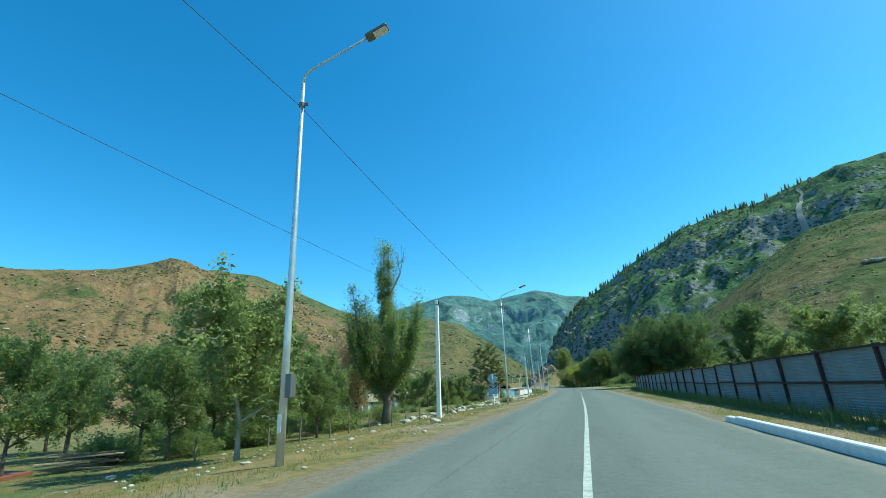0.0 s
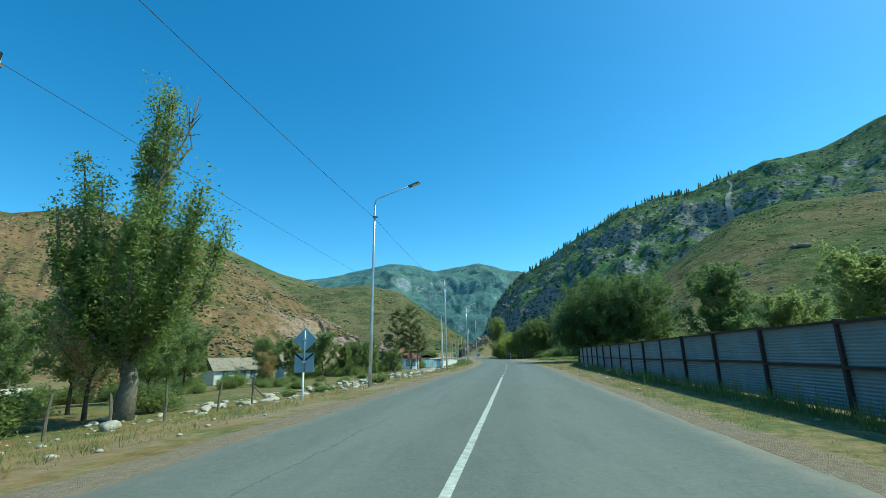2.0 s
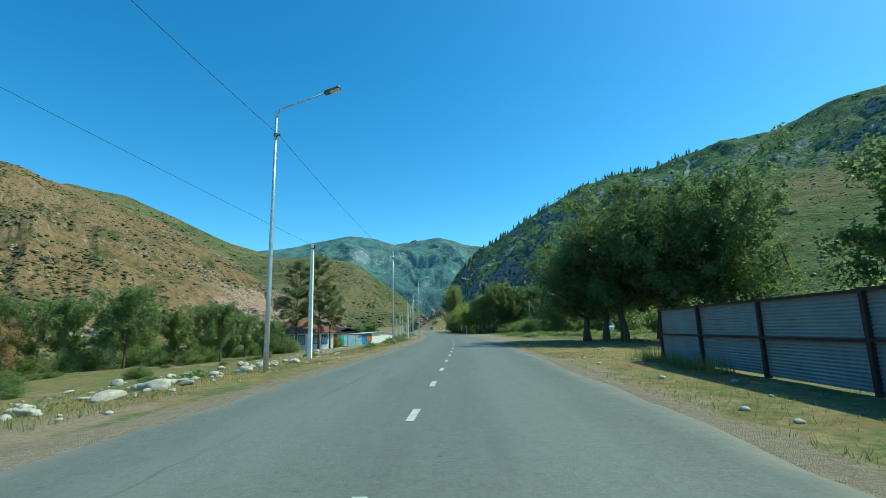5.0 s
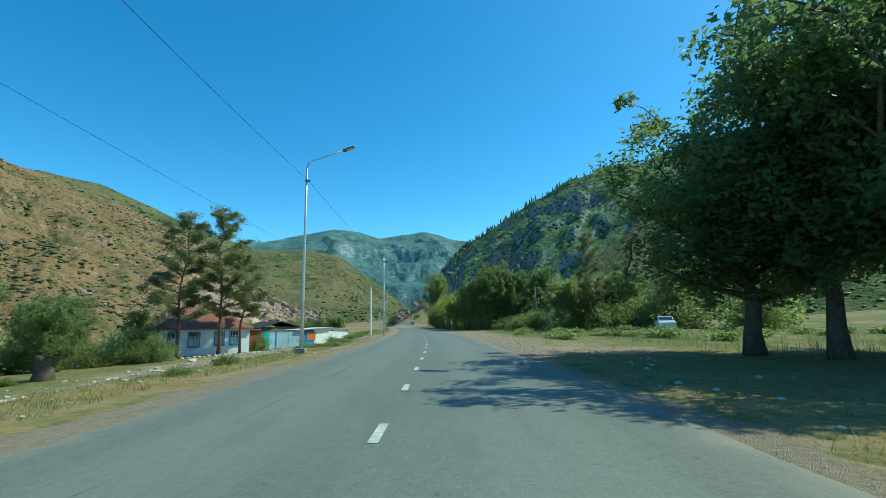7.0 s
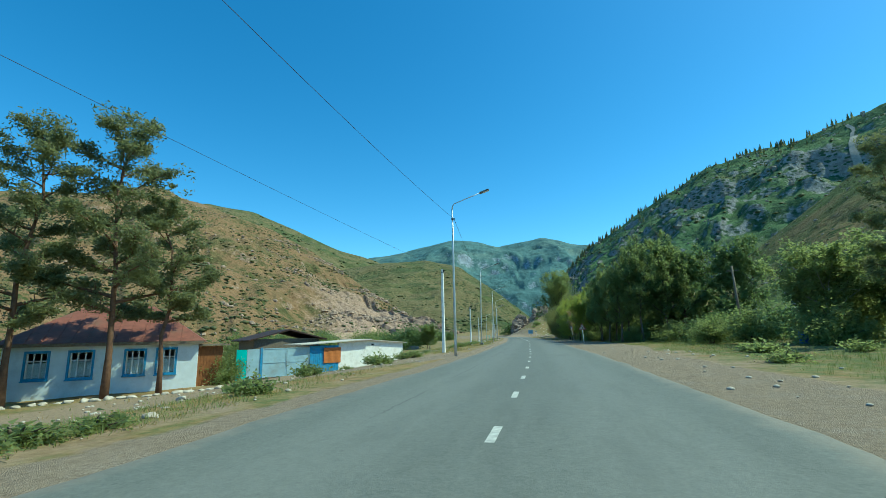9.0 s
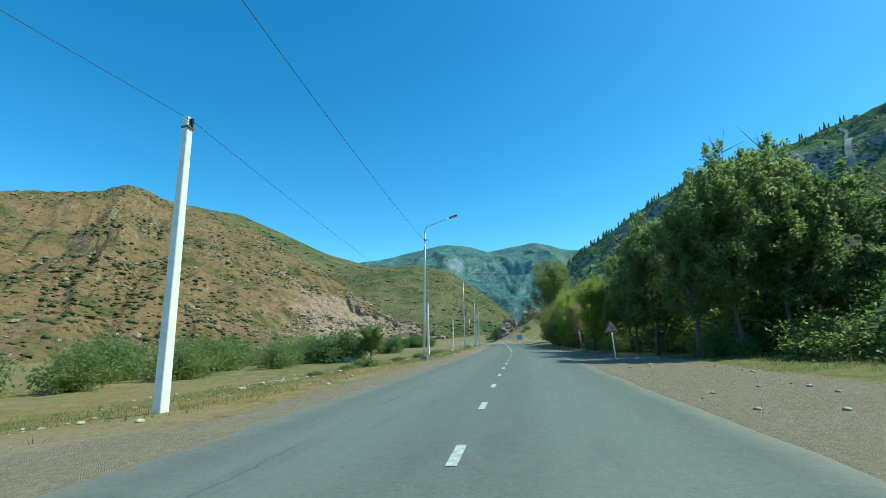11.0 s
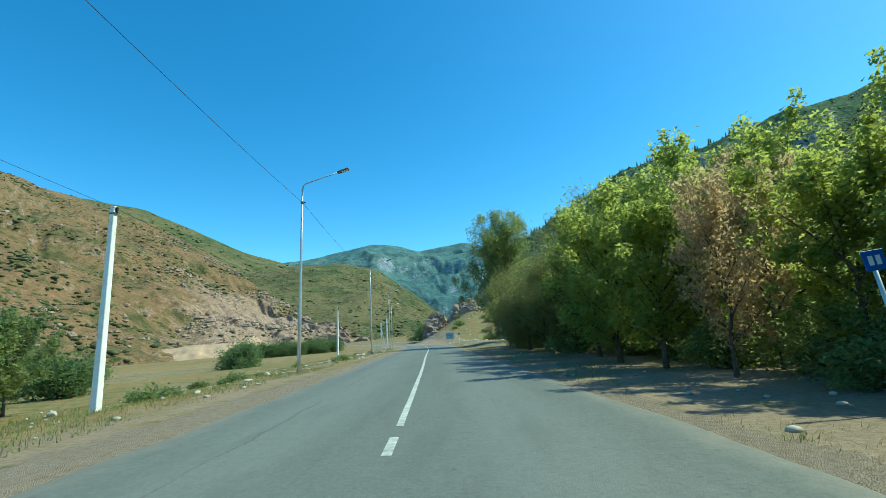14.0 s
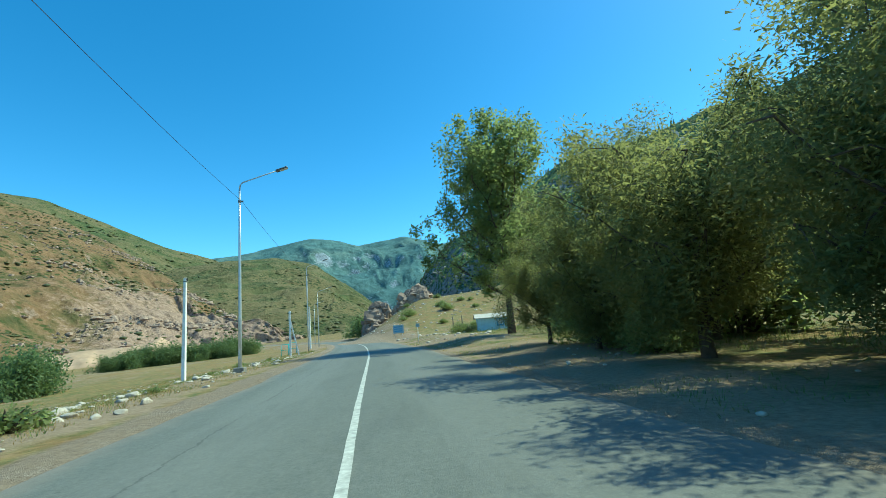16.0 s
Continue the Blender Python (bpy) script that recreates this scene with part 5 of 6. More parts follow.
for k in range(22):      # low shrubs on the grassy bank by the far bend
    x, y = ub.uniform(-6, 34), ub.uniform(262, 352)
    if x - float(cx(y)) > 7:
        plant(BUSH, x, y, ub.uniform(0.25, 0.6), ub.uniform(0, 360), label="low green shrub on the grassy bank", group="shrubs on the grassy bank", wide=1.4)

for k in range(26):      # undergrowth in the garden by the road
    plant(BUSH, ub.uniform(-40, -20.5), ub.uniform(22, 52), ub.uniform(0.35, 0.75), ub.uniform(0, 360), label="low green undergrowth between the garden trees", group="garden undergrowth", wide=1.3)
for x, y, sc, a in ((-34, 72, 1.0, 0), (-40, 80, 1.05, 70), (-30.5, 64, 0.9, 140), (-51, 95, 1.0, 210), (-27.5, 57.5, 0.85, 20), (-46, 71, 1.1, 90), (-38.5, 66, 1.0, 300), (-53, 84, 1.1, 45), (-43, 60, 1.0, 10)):
    plant(SMALL, x, y, sc, a, label="small green tree on the meadow", group="trees between the gardens")
for k in range(24):      # hedge-like growth beneath them
    plant(BUSH, ub.uniform(-48, -27), ub.uniform(56, 80), ub.uniform(0.3, 0.65), ub.uniform(0, 360), label="green undergrowth between the garden trees", group="growth between the gardens", wide=1.4)
for x, y, sc in ((-32.5, 254.5, 1.0), (-34.5, 258.5, 1.05)):
    plant(BUSH_L, x, y, sc, x * 20, label="round dark-green bush on the river flat", group="river bushes on the valley floor", wide=0.85)
for k in range(26):      # rough growth between the field stones and the gardens
    yy = ub.uniform(66, 112)
    plant(BUSH, float(cx(yy)) - ub.uniform(17.5, 33), yy, ub.uniform(0.12, 0.32), ub.uniform(0, 360), label="low rough shrub on the meadow", group="low shrubs before the gardens", wide=1.5)
plant(BUSH, -19.6, 123.6, 0.75, 30, group="bushes before the house")
plant(BUSH, -21.6, 125.2, 1.0, 80, group="bushes before the house")
plant(SMALL, -22.6, 126.4, 0.6, 20, label="small green tree in the garden", group="garden trees before the house")


# ---- boulders ----
def rock_mesh(seed, flat=0.6):
    bm = bmesh.new()
    bmesh.ops.create_icosphere(bm, subdivisions=3, radius=0.5)
    for v in bm.verts:
        q = v.co * 1.7 + Vector((seed * 3.1, 0, 0))
        v.co *= 1 + 0.42 * noise.noise(q) + 0.14 * noise.noise(q * 3)
    cut = random.Random(seed * 7 + 1)
    for _ in range(7):          # broken faces
        d = Vector((cut.gauss(0, 1), cut.gauss(0, 1), cut.gauss(0, 1))).normalized()
        lim = cut.uniform(0.3, 0.42)
        for v in bm.verts:
            over = v.co.dot(d) - lim
            if over > 0:
                v.co -= d * over * 0.85
    for v in bm.verts:
        v.co.z *= flat
    me = bpy.data.meshes.new("boulder")
    bm.to_mesh(me)
    bm.free()
    for p in me.polygons:
        p.use_smooth = True
    me.materials.append(M_STONE)
    return me


ROCKS = [rock_mesh(k, 0.5 + 0.05 * k) for k in range(9)]
rr = random.Random(5)


SMALL_V, SMALL_F, LAID = [], [], [0]


def boulder(x, y, size, label="pale rounded boulder on the grass"):
    """A boulder of its own; past a couple of hundred, the smaller ones go into one heap of field stones."""
    size *= 0.5 if 98 < y < 124 and x > -12 else 0.85
    LAID[0] += size >= 0.3
    if size < 0.3 or LAID[0] > 280:
        me = ROCKS[rr.randrange(9)]
        co = np.empty(len(me.vertices) * 3, np.float32)
        me.vertices.foreach_get("co", co)
        fa = np.empty(len(me.loops), np.int32)
        me.loops.foreach_get("vertex_index", fa)
        a = rr.uniform(0, 6.3)
        turn = np.array([[math.cos(a), -math.sin(a), 0], [math.sin(a), math.cos(a), 0], [0, 0, rr.uniform(0.5, 0.8)]])
        SMALL_F.append(fa.reshape(-1, 3) + sum(len(v) for v in SMALL_V))
        SMALL_V.append((co.reshape(-1, 3) * size) @ turn.T + np.array([x, y, zat(x, y) + size * 0.08]))
        return
    put("boulder", ROCKS[rr.randrange(9)], None, label, "boulder", "boulders left of the road",
        m=Matrix.LocRotScale((x, y, zat(x, y) + size * 0.12), Euler((rr.uniform(-0.2, 0.2), rr.uniform(-0.2, 0.2), rr.uniform(0, 6.3))), (size, size * rr.uniform(0.6, 0.9), size * rr.uniform(0.5, 0.8))))


for k in range(150):
    yy = rr.choice((rr.uniform(36, 105), rr.uniform(50, 92), rr.uniform(100, 128), rr.uniform(8, 60), rr.uniform(165, 262)))
    uu = -rr.uniform(6.6, 20) if yy < 130 else -rr.uniform(7.5, 17)
    boulder(uu + float(cx(yy)), yy, rr.choice((0.2, 0.26, 0.34, 0.45, 0.6)) * rr.uniform(0.8, 1.25))
for k in range(230):      # a belt of tipped field stones
    yy = rr.uniform(38, 122) if k % 3 else rr.uniform(44, 80)
    boulder(float(cx(yy)) - rr.uniform(7.4, 18.5), yy, rr.choice((0.25, 0.33, 0.45, 0.6, 0.85)) * rr.uniform(0.8, 1.2) * (0.6 if yy > 98 else 1.0))
for k in range(70):      # flat field stones along the river side
    yy = rr.uniform(160, 256)
    boulder(float(cx(yy)) - rr.uniform(7.2, 15), yy, rr.uniform(0.2, 0.6))
for k in range(80):      # pale stones scattered below the lamp by the bend
    yy = rr.uniform(222, 258)
    boulder(float(cx(yy)) - rr.uniform(5.6, 13), yy, rr.uniform(0.22, 0.62))
boulder(-13.6, 72.5, 1.5, "large pale boulder on the grass")
boulder(-14.8, 119.8, 0.95, "large pale boulder before the house")
for k in range(26):      # edging stones in front of the house
    s = k / 25
    boulder(-21.5 + 8.6 * s + rr.uniform(-0.1, 0.1), 124.6 + 8.0 * s + rr.uniform(-0.15, 0.15), rr.uniform(0.38, 0.62), "whitewashed edging stone before the house")
put("field_stones", mesh_from("field_stones", np.concatenate(SMALL_V), np.concatenate(SMALL_F), M_STONE, True), None, "small pale field stones lying on the meadow", "stones", kind="stuff")
stones_v, stones_f = [], []
base_v, base_f = ICO * 0.45 * np.array([1, 1, 0.65]), ICO_F
rg = np.random.default_rng(8)
for k in range(2000):
    yy = rg.uniform(0, 265) if k < 1750 else rg.uniform(255, 350)
    side = rg.uniform() < 0.78
    uu = -rg.uniform(5.6, 19) if side else rg.uniform(4.6, 10)
    if k >= 1750:
        uu = rg.uniform(6, 40)
    xx, sc = uu + float(cx(yy)), rg.uniform(0.05, 0.24) if k < 1750 else rg.uniform(0.3, 0.9)
    a = rg.uniform(0, 6.28)
    R = np.array([[math.cos(a), -math.sin(a), 0], [math.sin(a), math.cos(a), 0], [0, 0, 0.8]])
    stones_f.append(base_f + len(stones_v) * len(base_v))
    stones_v.append((base_v * sc) @ R.T + np.array([xx, yy, zat(xx, yy) + 0.02]))
put("loose_stones", mesh_from("loose_stones", np.concatenate(stones_v), np.concatenate(stones_f), M_STONE, True), None, "small pale stones strewn over the verges", "stones", kind="stuff")


# ---- grass ----
def grass(name, count, mat, label, seed, hmin, hmax, where):
    g = np.random.default_rng(seed)
    yy = g.uniform(-8, 275, count * 3)
    uu = where(g, yy)
    xx = uu + cx(yy)
    drive = np.interp(yy, [98, 106, 113, 120, 126, 131, 138, 146], [-17, -14.5, -12.3, -10.6, -9.6, -8.2, -6.2, -4.8])
    bare = (yy > 98) & (yy < 148) & (uu < drive + 1.3) & (g.uniform(size=len(yy)) < 0.93)
    keep = (fbm(xx * 0.25, yy * 0.25, 3, seed) > 0.47) & ~bare
    xx, yy = xx[keep][:count], yy[keep][:count]
    n = len(xx)
    base = np.stack([xx, yy, land(xx, yy) - 0.03], 1)
    blades_v, h = [], g.uniform(hmin, hmax, n)
    for b in range(4):
        a = g.uniform(0, 6.28, n)
        off = np.stack([np.cos(a), np.sin(a), 0 * a], 1) * g.uniform(0.02, 0.14, (n, 1))
        side = np.stack([-np.sin(a), np.cos(a), 0 * a], 1) * 0.009
        tip = base + off * 2.2 + np.stack([0 * h, 0 * h, h * g.uniform(0.6, 1.1, n)], 1)
        blades_v.append(np.stack([base + off - side, base + off + side, tip], 1))
    v = np.concatenate(blades_v).reshape(-1, 3)
    put(name, mesh_from(name, v, np.arange(len(v)).reshape(-1, 3), mat), None, label, "grass", kind="stuff")


def left_strip(g, yy):
    return -5.8 - np.abs(g.normal(size=len(yy))) * 5.5


def right_strip(g, yy):
    return 4.5 + np.abs(g.normal(size=len(yy))) * 2.2 + 5.0 * smooth(98, 112, yy) * (1 - smooth(176, 190, yy))


grass("green_grass", 30000, M_GRASS, "short green grass on the left verge", 51, 0.04, 0.15, left_strip)
grass("dry_grass", 26000, M_STRAW, "short straw-coloured grass on the left verge", 52, 0.03, 0.14, left_strip)
grass("verge_grass", 15000, M_GRASS, "green grass between the road and the fence", 53, 0.04, 0.14, right_strip)
grass("dry_verge_grass", 7000, M_STRAW, "straw-coloured grass between the road and the fence", 54, 0.04, 0.13, right_strip)


def fence_foot(g, yy):
    fx = 1.95 + (yy + 4.4) * (9.35 - 1.95) / 79.0
    return np.where(yy < 76, fx - 0.35 - np.abs(g.normal(size=len(yy))) * 0.35 - cx(yy), 12 + g.uniform(0, 14, len(yy)))


def garden(g, yy):
    return np.where(yy < 62, -6.2 - g.uniform(0, 1, len(yy)) ** 1.3 * 26, -6.0 - g.uniform(0, 1, len(yy)) * 12)


def meadow(g, yy):
    return np.where((yy > 84) & (yy < 150), 8.5 + g.uniform(0, 1, len(yy)) * 20, 10.5 + g.uniform(0, 1, len(yy)) * 8)


grass("garden_grass", 17000, M_GRASS, "uncut green grass in the roadside garden", 56, 0.07, 0.24, garden)
grass("garden_straw", 13000, M_STRAW, "uncut straw-coloured grass in the roadside garden", 57, 0.06, 0.2, garden)
grass("meadow_grass", 15000, M_GRASS, "green grass on the meadow beyond the lay-by", 58, 0.08, 0.26, meadow)
grass("tall_weeds", 8000, M_GRASS, "tall grey-green weeds along the foot of the fence", 55, 0.2, 0.65, fence_foot)
for k in range(34):
    yy = rr.uniform(5, 262)
    uu = -rr.uniform(6.8, 15)
    plant(WEED, uu + float(cx(yy)), yy, rr.uniform(0.5, 1.3), rr.uniform(0, 360), group="weed clumps on the verge")
for x, y, s in ((-3.3, 115.4, 0.6), (-3.7, 116.4, 0.65), (-3.5, 117.4, 0.55), (-4.6, 115.8, 0.65), (-5.0, 114.6, 0.6)):
    plant(WEED, x, y, s, rr.uniform(0, 360), group="weed clumps on the verge", wide=1.5)


for k in range(34):      # lush weeds on the meadow beyond the lay-by
    plant(WEED, rr.uniform(12.5, 30), rr.uniform(108, 139), rr.uniform(0.7, 1.4), rr.uniform(0, 360), label="lush pale-green weeds on the meadow", group="weeds on the meadow", wide=1.3)


# ---- houses ----
def gable_house(name, m, label, w, d, h, ridge_h, wall_mat, roof_mat, windows=(), over=0.35, hip=0.0, door=None):
    """Walls w wide (x), d deep (y), h high, front at y = 0, roof ridge along x."""
    ob = empty(name, m, label, "house")
    wall = bmesh.new()
    cuts = sorted(windows)
    x = 0.0
    for wx, ww, z0, wh in cuts:
        add_box(wall, x, wx, 0, 0.3, -0.5, h)
        add_box(wall, wx, wx + ww, 0, 0.3, -0.5, z0)
        add_box(wall, wx, wx + ww, 0, 0.3, z0 + wh, h)
        x = wx + ww
    add_box(wall, x, w, 0, 0.3, -0.5, h)
    add_box(wall, 0, 0.3, 0.3, d, -0.5, h)
    add_box(wall, w - 0.3, w, 0.3, d, -0.5, h)
    add_box(wall, 0.3, w - 0.3, d - 0.3, d, -0.5, h)
    part("wall", wall, wall_mat, ob)
    roof = bmesh.new()
    a, b, c0, c1 = -over, w + over, -over, d + over
    ze, zr, ym = h - 0.12, ridge_h, d / 2
    def slab(dz):
        return [roof.verts.new(p) for p in ((a, c0, ze + dz), (b, c0, ze + dz), (b - hip - (over if not hip else 0) * 0, ym, zr + dz), (a + hip, ym, zr + dz), (a, c1, ze + dz), (b, c1, ze + dz))]
    t, u = slab(0.07), slab(0.0)
    for v, flip in ((t, False), (u, True)):
        fs = [(v[0], v[1], v[2], v[3]), (v[3], v[2], v[5], v[4])]
        if hip:
            fs += [(v[0], v[3], v[4]), (v[1], v[5], v[2])]
        for q in fs:
            roof.faces.new(tuple(reversed(q)) if flip else q)
    for i, j in ((0, 1), (5, 4)):
        roof.faces.new((t[j], t[i], u[i], u[j]))
    roof_ob = part("roof", roof, roof_mat, ob)
    n = int(w / 0.55)
    for side in (0, 1):
        for k in range(n + 1):
            xx = a + (b - a) * k / n
            s = 1.0
            if hip:
                s = min(1.0, (xx - a) / hip, (b - xx) / hip)
            if s < 0.05:
                continue
            ya, yb = (c0, c0 + (ym - c0) * s) if side == 0 else (c1, c1 + (ym - c1) * s)
            za, zb = ze + 0.08, ze + 0.08 + (zr - ze) * s
            seam = bmesh.new()
            add_tube(seam, [(xx, ya, za), (xx, yb, zb)], [0.022, 0.022], 4)
            part("roof_seam", seam, roof_mat, roof_ob)
    if not hip:
        for xx in (0.0, w - 0.2):
            gb = bmesh.new()
            va = [gb.verts.new((xx + o, yy, zz)) for o in (0, 0.2) for yy, zz in ((0, h - 0.02), (d, h - 0.02), (ym, zr - 0.06))]
            for q in ((0, 1, 2), (5, 4, 3), (0, 3, 4, 1), (1, 4, 5, 2), (2, 5, 3, 0)):
                gb.faces.new([va[i] for i in q])
            bmesh.ops.recalc_face_normals(gb, faces=gb.faces)
            part("gable", gb, M_GREYWOOD, ob, "dark weathered board gable")
    for wx, ww, z0, wh in cuts:
        fr = bmesh.new()
        for x0, x1, za, zb in ((wx - 0.1, wx + ww + 0.1, z0 - 0.1, z0), (wx - 0.1, wx + ww + 0.1, z0 + wh, z0 + wh + 0.12), (wx - 0.1, wx, z0, z0 + wh), (wx + ww, wx + ww + 0.1, z0, z0 + wh)):
            add_box(fr, x0, x1, -0.04, 0.05, za, zb)
        win = part("window", fr, M_BLUE, ob, "blue-painted window frame")
        part("pane", box(wx, wx + ww, 0.16, 0.17, z0, z0 + wh), M_PANE, win)
        for f in (0.33, 0.67):
            part("glazing_bar", box(wx + ww * f - 0.028, wx + ww * f + 0.028, 0.11, 0.158, z0, z0 + wh), M_WHITE, win)
        part("glazing_bar", box(wx, wx + ww, 0.105, 0.155, z0 + wh * 0.66, z0 + wh * 0.66 + 0.055), M_WHITE, win)
        for x0 in (wx, wx + ww - 0.06):
            part("sash_stile", box(x0, x0 + 0.06, 0.108, 0.156, z0, z0 + wh), M_WHITE, win)
        part("curtain", box(wx + 0.02, wx + ww - 0.02, 0.2, 0.22, z0 + wh * 0.02, z0 + wh * 0.6), M_WHITEWASH, win, "pale net curtain")
        part("sill", box(wx - 0.13, wx + ww + 0.13, -0.09, 0.0, z0 - 0.16, z0 - 0.1), M_BLUE, win)
    return ob


front = math.atan2(2.47, 3.07)
hx, hy = -22.65, 128.98
hz = -1.28
house_m = Matrix.Translation((hx, hy, hz)) @ Matrix.Rotation(front, 4, "Z")
u_of = lambda x: (x - hx) / math.cos(front)
wins = [(u_of(-21.88), 0.86, 0.84, 1.24), (u_of(-20.5), 0.95, 0.81, 1.27), (u_of(-18.6), 0.85, 0.86, 1.22), (u_of(-17.45), 0.85, 0.86, 1.24)]
house = gable_house("house", house_m, "long whitewashed house with blue windows and a rust-red roof", 8.65, 6.6, 2.62, 4.65, M_HOUSE_WHITE, M_REDROOF, wins, hip=3.0)
part("fascia", box(-0.3, 8.95, -0.36, -0.33, 2.4, 2.56), M_GREYWOOD, house)

annexe = empty("side_annexe", house_m @ Matrix.Translation((-2.6, 3.4, 0)), "low annexe with a pale plank roof beside the house", "shed")
part("wall", box(0, 2.5, 0, 2.6, -0.3, 1.75), M_BROWNWOOD, annexe)
part("roof", box(-0.25, 2.55, -0.3, 2.9, 1.76, 1.84), M_GREYROOF, annexe)
# Near-black slab on the closed wall, standing in for the shade inside.
part("doorway_shade", box(0.9, 1.6, -0.02, -0.004, 0.0, 1.5), M_DARK, annexe)

# yard wall, gates and sheds beside the house
yx, yy0 = -15.15, 136.85
yard = math.atan2(3.47, 2.88)
ym_ = Matrix.Translation((yx, yy0, -1.2)) @ Matrix.Rotation(yard, 4, "Z")
shed = empty("board_shed", Matrix.Translation((-16.9, 134.8, -1.45)) @ Matrix.Rotation(yard, 4, "Z"), "small shed of reddish-brown upright boards", "shed")
for k in range(11):
    part("board", box(0.17 * k, 0.17 * k + 0.16, 0, 0.03, -0.3, 2.4 - 0.004 * (k % 3)), M_BROWNWOOD, shed)
part("side_wall", box(0, 1.9, 0.04, 2.2, -0.3, 2.3), M_BROWNWOOD, shed)
part("roof", box(-0.3, 2.2, -0.3, 2.5, 2.42, 2.5), M_GREYWOOD, shed)

gate = empty("yard_gate", ym_, "pale-blue sheet-steel yard gate with turquoise wicket", "gate")
part("wicket", box(0.0, 0.62, 0, 0.05, 0.0, 1.85), M_TURQ, gate, "turquoise wicket door")
part("wicket_blue", box(0.64, 1.45, 0.0, 0.05, 0.02, 1.86), M_SKYSTEEL, gate)
for x0 in (1.45, 4.75):
    part("gate_post", box(x0, x0 + 0.13, -0.05, 0.1, -0.2, 1.95), M_BLUE, gate)
for x0 in (1.6, 3.18):
    leaf_ob = part("gate_leaf", box(x0, x0 + 1.55, 0.0, 0.04, 0.06, 1.88), M_SKYSTEEL, gate)
    rim = bmesh.new()
    for zz in (0.06, 0.95, 1.84):
        add_box(rim, x0, x0 + 1.55, -0.025, -0.001, zz, zz + 0.045)
    for xx in (x0, x0 + 1.5):
        add_box(rim, xx, xx + 0.05, -0.025, -0.001, 0.11, 1.84)
    part("rim", rim, M_SKYSTEEL, leaf_ob)
annex = empty("lean_to", ym_, "blue board lean-to with a pale sheet roof", "shed")
for k in range(14):
    part("board", box(4.9 + 0.142 * k, 4.9 + 0.142 * k + 0.135, 0.0, 0.025, 0.0, 1.95), M_BLUE, annex)
part("back_wall", box(4.9, 6.9, 0.03, 3.0, 0.0, 1.95), M_WHITEWASH, annex)
part("lean_roof", prism([(4.0, 2.02), (9.4, 2.28), (9.4, 2.34), (4.0, 2.08)], -0.35, 3.2), M_GREYROOF, annex, "pale corrugated sheet roof")
cloth = empty("hanging_cloth", ym_ @ Matrix.Translation((5.75, -0.03, 0.75)), "orange cloth hung on the blue boards", "cloth")
cv, cf = [], []
for j in range(9):
    for i in range(13):
        cv.append((1.3 * i / 12, -0.02 - 0.018 * math.sin(i * 1.4 + j * 0.3), 1.05 * j / 8))
put("sheet", mesh_from("sheet", cv, grid_faces(9, 13), M_ORANGE, True), cloth)
white = empty("white_shed", ym_, "low whitewashed shed with a shallow gable", "shed")
part("front_wall", prism([(6.9, -0.3), (12.35, -0.3), (12.35, 1.98), (9.3, 2.26), (6.9, 2.1)], 0.0, 0.25), M_WHITEWASH, white)
part("end_wall", box(12.1, 12.35, 0.252, 4.0, -0.3, 1.95), M_WHITEWASH, white)
part("roof", prism([(9.0, 2.27), (12.6, 1.98), (12.6, 2.03), (9.0, 2.33)], -0.2, 4.2), M_GREYROOF, white)
# Vent hole drawn as a near-black plate; its shade is the plate's colour.
part("vent_shade", box(9.55, 9.75, -0.01, 0.0, 1.85, 1.98), M_DARK, white)
barn = empty("dark_barn", ym_ @ Matrix.Translation((2.2, 4.2, 0)), "dark old wooden barn behind the yard", "barn")
part("wall", box(0, 5.0, 0, 4.0, -0.5, 2.5), M_GREYWOOD, barn)
part("roof", prism([(-0.5, 2.35), (2.5, 3.1), (5.5, 2.35), (5.5, 2.43), (2.5, 3.2), (-0.5, 2.43)], -0.4, 4.4), M_RUSTPOST, barn)

# small white house by the river bend, and its outbuilding
small_m = Matrix.Translation((-46.3, 99.0, -2.15)) @ Matrix.Rotation(radians(50), 4, "Z")
gable_house("small_house", small_m, "small white house with a steep grey-brown roof", 7.6, 5.4, 2.2, 4.2, M_WHITEWASH, M_BROWNROOF, [(1.5, 0.7, 0.8, 1.1), (4.6, 0.7, 0.8, 1.1), (6.3, 0.7, 0.8, 1.1)])
gable_house("small_house", Matrix.Translation((-38.2, 108.5, zat(-37, 109))) @ Matrix.Rotation(radians(46), 4, "Z"), "small whitewashed cottage with a weathered roof", 4.0, 4.0, 2.3, 4.6, M_WHITEWASH, M_BROWNROOF, [(1.7, 0.7, 0.9, 0.9)])
gable_house("garden_shed", Matrix.Translation((-40.5, 55.5, zat(-40, 56) - 0.2)) @ Matrix.Rotation(radians(40), 4, "Z"), "low pale shed among the garden trees", 3.4, 2.6, 1.2, 1.8, M_WHITEWASH, M_GREYROOF, [(1.4, 0.5, 0.4, 0.5)])
gable_house("hut", Matrix.Translation((8.6, 268.0, zat(9.5, 269) - 0.1)) @ Matrix.Rotation(radians(-6), 4, "Z"), "small pale-blue hut with a low grey roof", 3.6, 3.0, 1.75, 2.15, M_BLUEWASH, M_GREYROOF, [(2.4, 0.6, 0.8, 0.6)])


